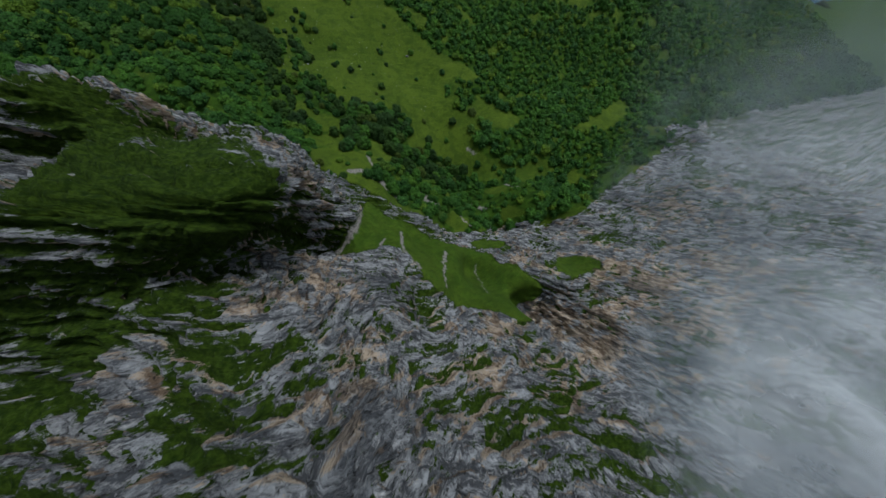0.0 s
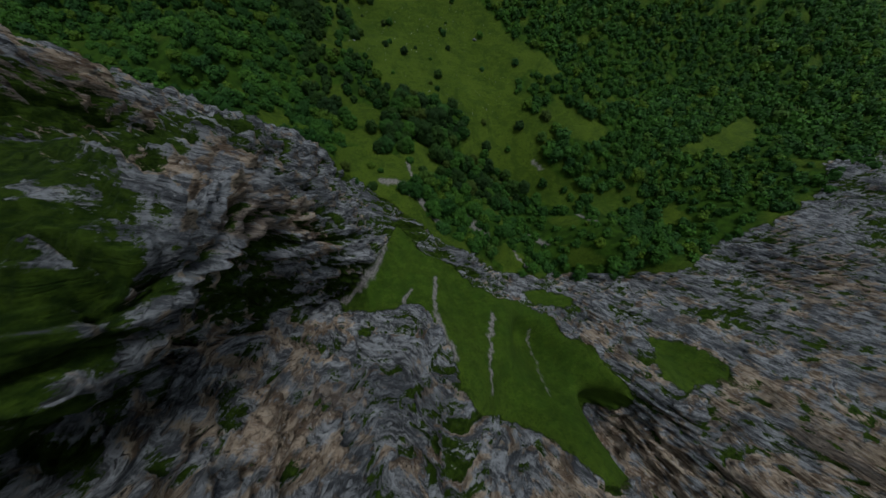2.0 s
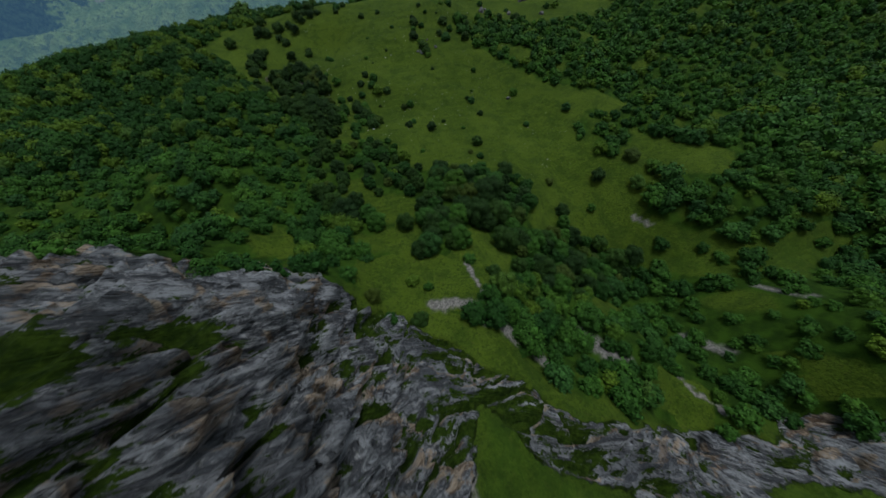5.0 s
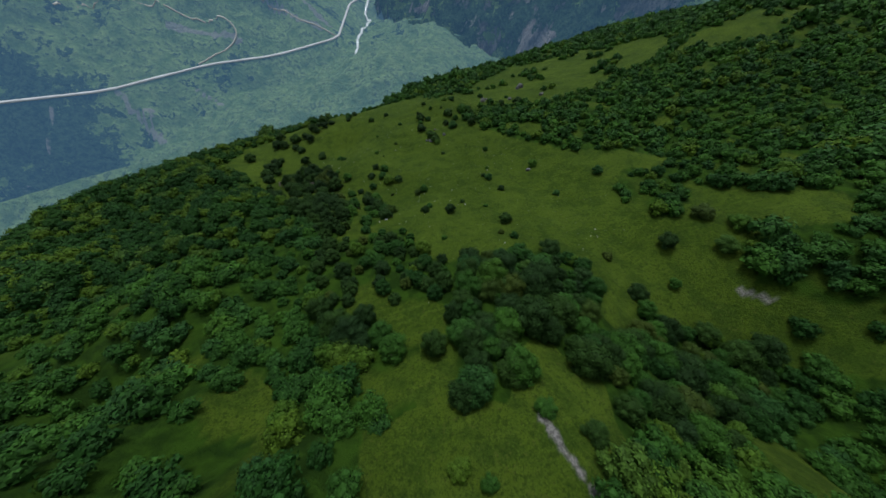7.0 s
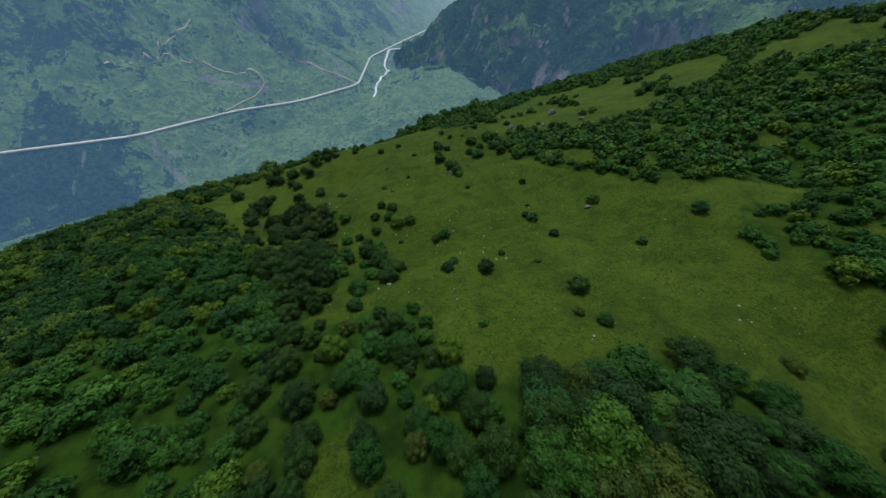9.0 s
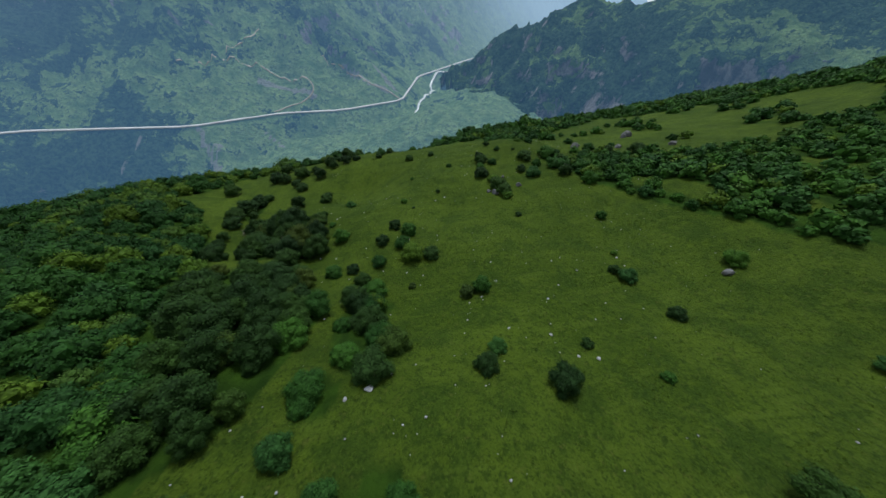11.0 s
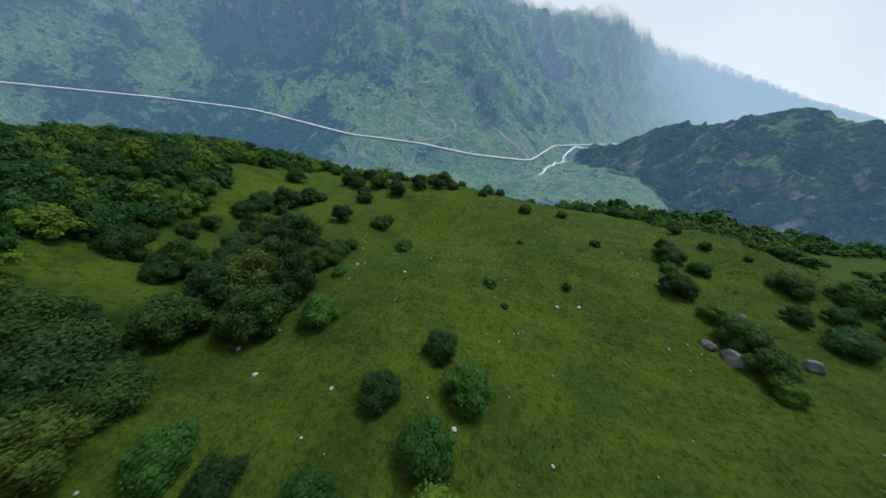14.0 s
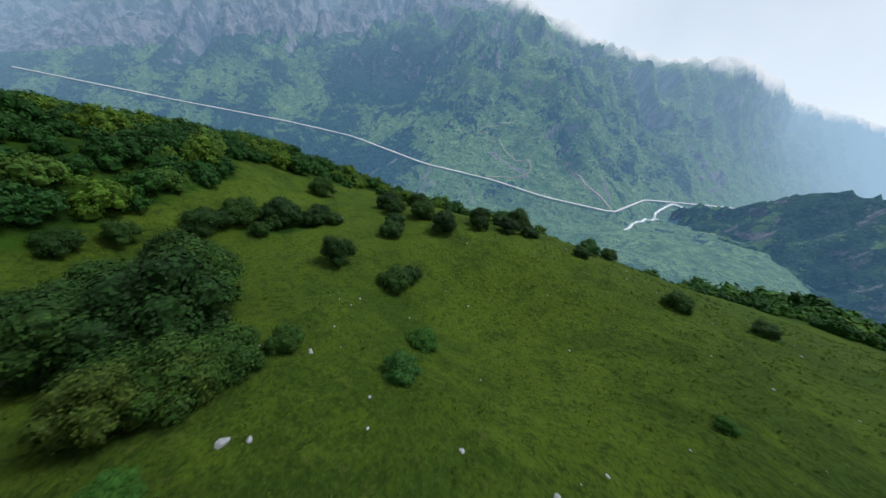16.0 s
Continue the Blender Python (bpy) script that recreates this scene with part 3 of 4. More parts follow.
lift, hollow = np.zeros_like(X), np.zeros_like(X)
lift[on] = rock[on] * rough * (1 - 0.3 * np.clip(turf[on], 0, 1))
hollow[on] = np.clip(-rough / 2.6, -1, 1)
near = step(700, 300, np.hypot(X - 60, Y - 120))
soil = (1 - rock) * near * (0.55 * fbm(X / 11, Y / 11, 0 * X, 4) + 0.12 * fbm(X / 1.9, Y / 1.9, 0 * X, 2))
# the buttress leans out over the dark slot beside it
lean = np.exp(-((X + 12) / 24) ** 2 - ((Y - 27) / 15) ** 2) * (9.0 * step(178, 200, Z) - 8.0 * step(186, 170, Z) * step(135, 150, Z)) * rock
X, Y = X + 0.65 * lean, Y - 0.75 * lean
PX, PY, PZ = X + NX * lift, Y + NY * lift, Z + NZ * lift + soil
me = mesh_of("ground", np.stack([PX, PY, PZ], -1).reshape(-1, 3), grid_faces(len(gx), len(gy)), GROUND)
wooded = forest_share(X, Y)
# no trees on the bowl and shelves: the mask only mixes their grass darker
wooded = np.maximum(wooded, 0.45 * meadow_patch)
wooded = np.maximum(wooded, step(10, 50, Y - brow(X)) * step(-0.5, -0.1, fbm(X / 60, Y / 60, 0 * X, 4)))
mask(me, "rock", rock)
mask(me, "scree", scree)
mask(me, "turf", turf)
mask(me, "hollow", hollow)
mask(me, "ochre", ochre)
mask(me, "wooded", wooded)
tagged(new("ground", me), "grassy mountain spur below a grey limestone cliff", "ground", kind="structure")


def ground_z(x, y):
    x, y = np.asarray(x, float), np.asarray(y, float)
    return land(x, y) + 0.55 * fbm(x / 11, y / 11, 0 * x, 4)


# ---- the far side of the valley ----
VALLEY_LINE = [(-3500, -500), (-1540, 277), (-1145, 507), (-860, 699), (-673, 782), (-372, 771), (-209, 838), (-78, 844), (72, 911), (146, 1173), (318, 1370), (656, 1757), (1500, 2700), (3200, 4300), (7500, 7800)]
RIDGE = [(330, 1160, -150), (413, 1116, -30), (512, 1071, 50), (591, 1026, 110), (643, 990, 104), (697, 948, 102), (755, 896, 128), (832, 812, 145), (1000, 700, 170), (1500, 520, 230)]


def far_height(x, y):
    d, s = near_line(x, y, VALLEY_LINE)
    ax = np.interp(x, [p[0] for p in VALLEY_LINE], [p[1] for p in VALLEY_LINE])
    d = np.where(y >= ax, d, -d)
    bend = fbm(x / 150, y / 150, 0 * x, 2)
    gully = ridged(s / 120 + 0.35 * bend, d / 420, 0 * x, 4, 0.65)
    runnel = ridged(s / 46 + 0.8 * bend, d / 330, 0 * x + 6, 3, 0.55)
    rise = (0.36 * soft(d, 12) + 0.30 * soft(d - 160, 50)) * (1 + 1.0 * np.exp(-((x - 360) / 230) ** 2) + 0.45 * step(500, 1200, x))
    z = -97 + rise + np.clip(d, 0, 420) * 0.21 * (gully - 0.8) + np.clip(d - 15, 0, 160) * 0.07 * (runnel - 0.7)
    z = z + (0.25 + np.clip(np.abs(d) / 90, 0, 1)) * 11 * fbm(x / 45, y / 45, 0 * x, 4) * step(3, 22, np.abs(d))
    z = z - 0.42 * soft(-d, 10) - np.clip(-d, 0, 150) * 0.34 * (ridged(s / 60, d / 300, 0 * x, 4, 0.6) - 0.6)
    # lower spurs of the near side, in pasture
    for crest, fall in (([(-40, 600, -82), (16, 610, -68), (115, 620, -42), (220, 640, -48), (300, 760, -62), (345, 860, -78)], 0.30), ([(-420, 425, -70), (-298, 430, -55), (-182, 430, -42), (-114, 425, -24), (-49, 425, -16), (60, 440, -30)], 0.55)):
        near_d = near_line(x, y, [p[:2] for p in crest])[0]
        z = np.maximum(z, np.interp(x, [p[0] for p in crest], [p[2] for p in crest]) - fall * near_d + (0.2 + np.clip(near_d / 60, 0, 1)) * 13 * (ridged(x / 70, y / 70, 0 * x, 4) - 0.8) * (fall < 0.5) + 3 * fbm(x / 30, y / 30, 0 * x, 3))
    cap = 392 + 26 * fbm(x / 190, y / 190, 0 * x + 3, 4) + 0.30 * np.clip(-x - 300, 0, 2500) - 0.015 * np.clip(x - 380, 0, 3000)
    return cap - soft(cap - z, 9.0), d


def east_height(x, y):
    z = np.full(x.shape, -400.0)
    for (ax, ay, az), (bx, by, bz) in zip(RIDGE, RIDGE[1:]):
        dx, dy = bx - ax, by - ay
        k = np.clip(((x - ax) * dx + (y - ay) * dy) / (dx * dx + dy * dy), 0, 1)
        d = np.hypot(x - ax - k * dx, y - ay - k * dy)
        z = np.maximum(z, az + k * (bz - az) - 0.62 * d)
    down = np.clip(140 - z, 0, 140)
    return z + 0.42 * down * (ridged(x / 130, y / 130, 0 * x, 4) - 0.9) + 9 * fbm(x / 26, y / 26, 0 * x, 4)


def slab(name, x0, x1, y0, y1, gap, height, material, label, rock_of=None, beyond=None):
    xs, ys = np.arange(x0, x1, gap), np.arange(y0, y1, gap)
    if beyond:
        wide = gap * np.cumsum(1.035 ** np.arange(beyond))
        xs, ys = np.concatenate([xs, xs[-1] + wide]), np.concatenate([ys, ys[-1] + wide])
    x, y = np.meshgrid(xs, ys)
    z = height(x, y)
    keep = (z > VALLEY - 10).reshape(-1)
    faces = grid_faces(len(xs), len(ys))
    faces = faces[keep[faces].all(axis=1)]
    me = mesh_of(name, np.stack([x, y, z], -1).reshape(-1, 3), faces, material)
    mask(me, "rock", rock_of(x, y, z) if rock_of else 0 * x)
    groves = 0.10 * step(-250, -620, x) - 0.03 * step(100, 300, x) - 0.22 * step(760, 600, np.hypot(x - 60, y - 100)) * (beyond is not None)
    for cx, cy, r in ((-700, 1060, 130), (-900, 980, 120), (-60, 1310, 100), (60, 1520, 120), (-480, 690, 90), (-620, 660, 100), (250, 1420, 90)):
        groves = groves + 0.16 * np.exp(-((x - cx) ** 2 + (y - cy) ** 2) / (r * r)) * (beyond is not None)
    mask(me, "wooded", groves)
    mask(me, "scree", scree_of(x, y) if beyond else 0 * x)
    return tagged(new(name, me), label, "mountain", kind="structure")


def far_rock(x, y, z):
    band = 340 + 0.49 * (np.minimum(x, -300) + 800)
    return 0.75 * step(-20, 30, z - band) * step(-200, -500, x) + 0.22 * np.exp(-((x - 320) / 110) ** 2 - ((y - 1500) / 130) ** 2)


def scree_of(x, y):
    """Pale debris in the gullies that cut the slope above and below the road."""
    d, s = near_line(x, y, VALLEY_LINE)
    low = y < np.interp(x, [p[0] for p in VALLEY_LINE], [p[1] for p in VALLEY_LINE])
    cut = step(0.85, 0.4, ridged(s / 60, np.where(low, -d, d) / 300, 0 * x, 4, 0.6)) * step(160, 90, d) * low * step(-700, -450, x)
    for wide, line in ((9, ((-357, 774), (-347, 745), (-329, 713), (-308, 673))), (6, ((-239, 790), (-204, 753), (-186, 735))), (12, ((60, 960), (20, 1010), (-20, 1080))), (9, ((40, 927), (-3, 932), (-75, 991))), (10, ((-135, 880), (-190, 905), (-260, 912)))):
        cut = np.maximum(cut, step(wide, 0.3 * wide, near_line(x, y, line)[0]))
    return cut


slab("backdrop", -2600, 1400, 150, 2000, 9.0, lambda x, y: far_height(x, y)[0], FAR, "blue-green far mountainside with haze and low cloud put into its glow", far_rock, 90)
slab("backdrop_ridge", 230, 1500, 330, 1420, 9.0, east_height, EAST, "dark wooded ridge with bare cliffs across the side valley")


# ---- road, river and tracks in the valley ----
def ribbon(name, points, width, material, label, category, lift, fall=None):
    """A strip draped over the far slope, with a little thickness."""
    pts = np.array(points, float)
    run = np.concatenate([[0], np.cumsum(np.hypot(*np.diff(pts[:, :2], axis=0).T))])
    u = np.arange(0, run[-1], 8.0)
    px, py = np.interp(u, run, pts[:, 0]), np.interp(u, run, pts[:, 1])
    for _ in range(3):
        px[1:-1], py[1:-1] = (px[:-2] + 2 * px[1:-1] + px[2:]) / 4, (py[:-2] + 2 * py[1:-1] + py[2:]) / 4
    tx, ty = np.gradient(px), np.gradient(py)
    n = np.hypot(tx, ty)
    ox, oy = -ty / n * width / 2, tx / n * width / 2
    rows = []
    for k, drop in ((-1, 1.5), (-1, 0), (1, 0), (1, 1.5)):
        x, y = px + k * ox, py + k * oy
        z = np.maximum(np.maximum(far_height(x, y)[0], far_height(px, py)[0]), land(x, y)) + lift - drop
        rows.append(np.stack([x, y, z], -1))
    v = np.concatenate(rows)
    me = mesh_of(name, v, grid_faces(len(u), 4), material)
    return tagged(new(name, me), label, category, kind="structure")


ribbon("road", VALLEY_LINE[1:-2], 4.6, ROAD, "pale gravel road winding along the valley side", "road", 1.2)
ribbon("river", [(96, 830), (112, 871), (119, 917), (160, 1009), (196, 1129), (184, 1160), (191, 1177), (225, 1255), (330, 1340), (640, 1690), (900, 1960)], 6.5, RIVER, "white mountain river in the valley floor", "river", 3.0)
for bends in ([(-226, 839), (-178, 863), (-152, 875), (-135, 891), (-141, 911), (-184, 935), (-235, 938), (-290, 960), (-338, 949), (-310, 996), (-274, 1011), (-261, 1057)], [(-338, 946), (-381, 941), (-411, 917)],
              [(69, 913), (40, 927), (-3, 932), (-75, 991), (-129, 996)]):
    ribbon("track", bends, 2.2, TRACK, "dirt track climbing the far slope", "track", 1.0)

# ---- trees and shrubs ----
def ball(rings, segs):
    v = [(0, 0, 1)]
    for i in range(1, rings):
        a = math.pi * i / rings
        v += [(math.sin(a) * math.cos(2 * math.pi * j / segs), math.sin(a) * math.sin(2 * math.pi * j / segs), math.cos(a)) for j in range(segs)]
    v.append((0, 0, -1))
    f = [(0, 1 + j, 1 + (j + 1) % segs, 1 + (j + 1) % segs) for j in range(segs)]
    for i in range(rings - 2):
        for j in range(segs):
            a, b = 1 + i * segs + j, 1 + i * segs + (j + 1) % segs
            f.append((a, a + segs, b + segs, b))
    return np.array(v), f


def crown(seed, lobes, leaves, leaf, height=1.0, core=(4, 6)):
    """Vertices and three-cornered faces of a crown about 1 wide to each side: clumps of leaves round lobes."""
    rs = np.random.RandomState(seed)
    centres, radii = [(0, 0, 0.42 * height)], [0.60]
    for k in range(lobes - 1):
        a, up = 2.4 * k + rs.uniform(-0.4, 0.4), (k + 0.5) / (lobes - 1)
        far = 0.62 * math.sqrt(max(0.0, 1 - (0.95 * up) ** 2)) * rs.uniform(0.85, 1.15)
        centres.append((far * math.cos(a), far * math.sin(a), (0.16 + 0.72 * up * rs.uniform(0.8, 1.1)) * height))
        radii.append(rs.uniform(0.22, 0.36))
    centres, radii = np.array(centres), np.array(radii)
    verts, tris, count = [], [], 0
    bv, bf = ball(*core)
    for c, r in zip(centres, radii):
        v = bv * rs.uniform(0.66, 0.92, size=(len(bv), 1)) * r + c
        v[:, 2] = np.maximum(v[:, 2], 0.02)
        verts.append(v)
        for q in bf:
            tris.append((q[0] + count, q[1] + count, q[2] + count))
            if q[3] != q[2]:
                tris.append((q[0] + count, q[2] + count, q[3] + count))
        count += len(v)
    pick = rs.choice(len(radii), leaves, p=radii ** 2 / (radii ** 2).sum())
    d = rs.normal(size=(leaves, 3))
    d[:, 2] = np.abs(d[:, 2]) * 1.1 - 0.4
    d /= np.linalg.norm(d, axis=1)[:, None]
    p = centres[pick] + d * radii[pick][:, None] * rs.uniform(0.76, 1.2, (leaves, 1))
    p[:, 2] = np.maximum(p[:, 2], 0.03)
    n = d + (0, 0, 0.3) + rs.normal(scale=0.3, size=(leaves, 3))
    n /= np.linalg.norm(n, axis=1)[:, None]
    t = np.cross(n, rs.normal(size=(leaves, 3)))
    t /= np.linalg.norm(t, axis=1)[:, None]
    b = np.cross(n, t)
    s = leaf * rs.uniform(0.55, 1.35, (leaves, 1))
    blade = np.stack([p - t * s, p + t * s * 0.8 - b * s * 0.75, p + t * s * 0.8 + b * s * 0.75], 1).reshape(-1, 3)
    verts.append(blade)
    q = count + 3 * np.arange(leaves)[:, None]
    tris = np.concatenate([np.array(tris), q + [0, 1, 2]])
    return np.concatenate(verts), tris


def trunk_mesh(name, seed, height, thick, limbs):
    rs = np.random.RandomState(seed)
    verts, faces = [], []

    def tube(a, b, ra, rb, bend):
        base, axis_v = sum(len(v) for v in verts), np.subtract(b, a)
        side = np.cross(axis_v, (0.3, 0.9, 0.1))
        side /= np.linalg.norm(side)
        other = np.cross(axis_v, side)
        other /= np.linalg.norm(other)
        ring = []
        for i in range(4):
            k = i / 3
            c = np.add(a, axis_v * k) + side * bend * math.sin(math.pi * k)
            r = ra + (rb - ra) * k
            ring += [c + r * (side * math.cos(j * math.pi / 3) + other * math.sin(j * math.pi / 3)) for j in range(6)]
        verts.append(np.array(ring))
        for i in range(3):
            for j in range(6):
                faces.append((base + 6 * i + j, base + 6 * i + (j + 1) % 6, base + 6 * i + 6 + (j + 1) % 6, base + 6 * i + 6 + j))
    tube((0, 0, -0.25), (0.03, 0.02, height), thick, thick * 0.55, 0.04)
    for k in range(limbs):
        a = 2 * math.pi * k / limbs + rs.uniform(-0.4, 0.4)
        z = height * rs.uniform(0.45, 0.95)
        tube((0, 0, z), (0.5 * math.cos(a), 0.5 * math.sin(a), z + rs.uniform(0.25, 0.5)), thick * 0.5, thick * 0.15, 0.06)
    return mesh_of(name, np.concatenate(verts), faces, BARK)


def shrub(seed, lobes, leaves, leaf, material, height, lift, label):
    root = tagged(new("shrub" if lift < 0.11 else "tree"), label, "shrub" if lift < 0.11 else "tree")
    v, f = crown(seed, lobes, leaves, leaf, height)
    v = v + (0, 0, lift)
    part("crown", mesh_of("crown", v, f, material, False), root)
    part("trunk", trunk_mesh("trunk", seed, lift + 0.45 * height, 0.05 if lift < 0.11 else 0.07, 4), root)
    return root


TWIG = plain_material("dry_twigs", (0.20, 0.165, 0.16), 0.9, 3.0)
ROUND = "round green hazel shrub standing alone in the meadow grass"
LOW = "low spreading dark green shrub on the grassy slope"
WOOD = "broad-crowned green tree at the edge of the wood"
kinds = [shrub(11, 13, 5200, 0.034, LEAF, 1.0, 0.08, ROUND), shrub(12, 12, 5200, 0.034, LEAF_DARK, 0.85, 0.06, LOW), shrub(13, 15, 5200, 0.034, LEAF, 0.9, 0.08, ROUND),
         shrub(14, 11, 5200, 0.034, LEAF_DARK, 1.1, 0.1, ROUND), shrub(15, 16, 5200, 0.034, LEAF, 1.15, 0.12, WOOD), shrub(16, 15, 5200, 0.034, LEAF_DARK, 1.2, 0.12, WOOD)]
pool = list(kinds)


def plant(kind, x, y, radius, squash=1.0, group=""):
    proto = kinds[kind]
    m = Matrix.Translation((x, y, float(ground_z(x, y)) - 0.1)) @ Euler((random.uniform(-0.08, 0.08), random.uniform(-0.08, 0.08), random.uniform(0, 6.28))).to_matrix().to_4x4()
    m = m @ Matrix.Diagonal((radius, radius * random.uniform(0.88, 1.1), radius * squash, 1))
    if proto in pool:
        pool.remove(proto)
        proto.matrix_basis, made = m, proto
    else:
        made = copy_thing(proto, Matrix.Identity(4))
        made.matrix_basis = m
    if group:
        tagged(made, group=group)
    return made


# shrubs of the meadow: place and width
SHRUBS_MID = [(16, 200, 5.1), (29, 193, 4.2), (37, 196, 5), (33, 200, 4.1), (37, 185, 6.2), (42, 184, 4.8), (16, 183, 4.7), (21, 183, 3.7), (28, 184, 4.3), (24, 178, 4), (37, 218, 2.7), (48, 168, 3.5),
              (52, 169, 4.4), (36, 174, 2), (11, 211, 2.6), (1, 213, 6.2), (2, 218, 2.7), (-17, 220, 6.2), (-29, 213, 4.4), (-30, 218, 4.4), (8, 198, 3.3), (40, 213, 1.4)]
SHRUBS_RIGHT = [(60, 246, 2.8), (71, 231, 6.2), (74, 224, 5), (75, 214, 6.2), (98, 190, 3.5), (74, 198, 2.4), (91, 174, 1.9), (135, 238, 5.4), (130, 245, 5.4), (75, 244, 6.2), (91, 224, 6.2), (103, 221, 6.2),
                (108, 212, 6.2), (55, 269, 3.5), (79, 240, 4.1), (75, 248, 4.8), (85, 252, 2.8), (92, 249, 2), (73, 239, 3.5), (86, 168, 3), (112, 163, 5.3), (74, 219, 6.2), (75, 211, 4.2), (88, 229, 4.6),
                (96, 232, 4.5), (110, 236, 4), (116, 226, 5), (83, 262, 3.6), (104, 258, 4.2)]
SHRUBS_EDGE = [(14, 234, 3.9), (-8, 238, 6.2), (3, 241, 5.5), (51, 224, 1.9), (-16, 224, 6.2), (-21, 267, 6.2), (-10, 254, 6.2), (1, 276, 6.2), (16, 227, 3.6), (-3, 264, 6.2), (-1, 280, 6.2), (9, 277, 6.2),
               (-24, 249, 4.5), (27, 276, 4.1), (6, 222, 3.3), (33, 286, 4.3), (42, 240, 1.8), (-28, 248, 6.2), (3, 245, 4), (-6, 270, 5), (5, 282, 5), (14, 279, 4.6), (-14, 259, 5.2), (3, 272, 4.8)]
SHRUBS_UPPER = [(131, 139, 4.9), (88, 153, 3.5), (108, 137, 3.4), (74, 128, 5.4), (71, 117, 3.3), (68, 121, 2.6), (73, 142, 2.3), (56, 144, 5.4), (49, 152, 3.3), (65, 150, 2.5), (19, 142, 4.2), (28, 151, 6.2),
                (46, 126, 2.4), (13, 133, 2.9), (20, 123, 5.2), (19, 113, 4.5), (10, 116, 5.5), (22, 105, 4), (28, 112, 4.8), (5, 112, 3.8), (28, 126, 6.2), (34, 115, 6.2), (24, 154, 4.6), (33, 122, 4.4),
                (22, 129, 5)]
SHRUBS_THICKET = [(-31, 228, 7.3), (-32, 234, 7.5), (-31, 241, 7.5), (-44, 260, 7.5), (-26, 270, 7.5), (-25, 283, 7.5), (-13, 269, 7.5), (9, 285, 7.5), (28, 282, 5.6), (-18, 215, 7.5), (-7, 212, 7.5),
                  (-7, 218, 7.5), (-13, 210, 7), (43, 266, 4.3), (5, 218, 5.4), (2, 200, 7.5), (7, 202, 7.5), (1, 192, 7.5), (35, 190, 4.7), (2, 184, 7.5), (7, 184, 6.5), (-5, 186, 7.5), (-23, 201, 7.5)]
SHRUBS_LOWER = [(-6, 203, 7.5), (94, 240, 6.9), (105, 241, 7.5), (23, 170, 6.5), (27, 173, 6.3), (145, 232, 7.5), (27, 167, 5.9), (27, 162, 6.6), (7, 176, 7.5), (31, 156, 6.5), (20, 149, 5.4), (46, 149, 4.2), (87, 165, 4.6),
                (142, 98, 7.5), (146, 89, 7.5), (123, 94, 7.5), (136, 84, 7.5), (98, 82, 6.6), (82, 99, 4.9), (77, 105, 7.3), (114, 80, 4.2), (99, 97, 3.8), (24, 65, 4), (13, 63, 4.5), (16, 56, 4), (23, 54, 5), (43, 67, 4), (48, 61, 4.5), (48, 41, 4.5), (63, 41, 5), (28, 62, 3)]
for spots in (SHRUBS_MID, SHRUBS_RIGHT, SHRUBS_EDGE, SHRUBS_UPPER, SHRUBS_THICKET, SHRUBS_LOWER):
    for i, (x, y, w) in enumerate(spots):
        plant(i % 4 if x > 10 else 1 + 2 * (i % 2), x, y, 0.60 * w, random.uniform(0.8, 1.05), "shrubs of the meadow")

def bare_shrub(x, y, radius, seed):
    """Dry twigs that fork from one root and spread into a low dome."""
    rs = np.random.RandomState(seed)
    root = tagged(new("bare_shrub"), "leafless grey shrub of dry twigs among green bushes", "shrub", "dry shrubs of the meadow")
    root.matrix_basis = Matrix.Translation((x, y, float(ground_z(x, y)) - 0.05))
    verts, faces = [], []

    def twig(a, b, ra, rb):
        d = np.subtract(b, a)
        side = np.cross(d, (0.3, 0.8, 0.5))
        side /= np.linalg.norm(side)
        other = np.cross(d, side)
        other /= np.linalg.norm(other)
        k = len(verts)
        for c, r in ((a, ra), (b, rb)):
            for j in range(3):
                verts.append(np.add(c, r * (side * math.cos(2.094 * j) + other * math.sin(2.094 * j))))
        for j in range(3):
            faces.append((k + j, k + (j + 1) % 3, k + 3 + (j + 1) % 3, k + 3 + j))
    for _ in range(26):
        d = rs.normal(size=3)
        d[2] = abs(d[2]) + 0.35
        d /= np.linalg.norm(d)
        fork = d * radius * rs.uniform(0.4, 0.6)
        twig(np.zeros(3), fork, 0.05, 0.03)
        for _ in range(7):
            e = d + rs.normal(scale=0.45, size=3)
            tip = fork + e / np.linalg.norm(e) * radius * rs.uniform(0.3, 0.6)
            tip[2] = max(tip[2], 0.08)
            twig(fork, tip, 0.028, 0.012)
            for _ in range(4):
                twig(tip * 0.75 + fork * 0.25, tip + rs.normal(scale=0.18 * radius, size=3), 0.014, 0.006)
    part("branchwork", mesh_of("branchwork", np.array(verts), faces, TWIG, False), root)


for i, (x, y, w) in enumerate([(-4.5, 207, 2.6), (6.7, 199.1, 2.2), (2.6, 198.5, 2.0), (-24, 222, 2.2)]):
    bare_shrub(x, y, w, 60 + i)

# the woods: a jittered lattice thinned by the forest's share
rs = np.random.RandomState(21)
wx, wy = np.meshgrid(np.arange(-200, 330, 4.6), np.arange(-8, 330, 4.6))
wx, wy = (wx + rs.uniform(-2.4, 2.4, wx.shape)).ravel(), (wy + rs.uniform(-2.4, 2.4, wy.shape)).ravel()
ox, oy = np.meshgrid(np.arange(-330, 760, 8.0), np.arange(40, 440, 8.0))
ox, oy = (ox + rs.uniform(-3, 3, ox.shape)).ravel(), (oy + rs.uniform(-3, 3, oy.shape)).ravel()
outer = (ox < -200) | (ox > 330) | (oy > 330)
qx, qy = np.meshgrid(np.arange(762, 1250, 13.0), np.arange(40, 360, 13.0))
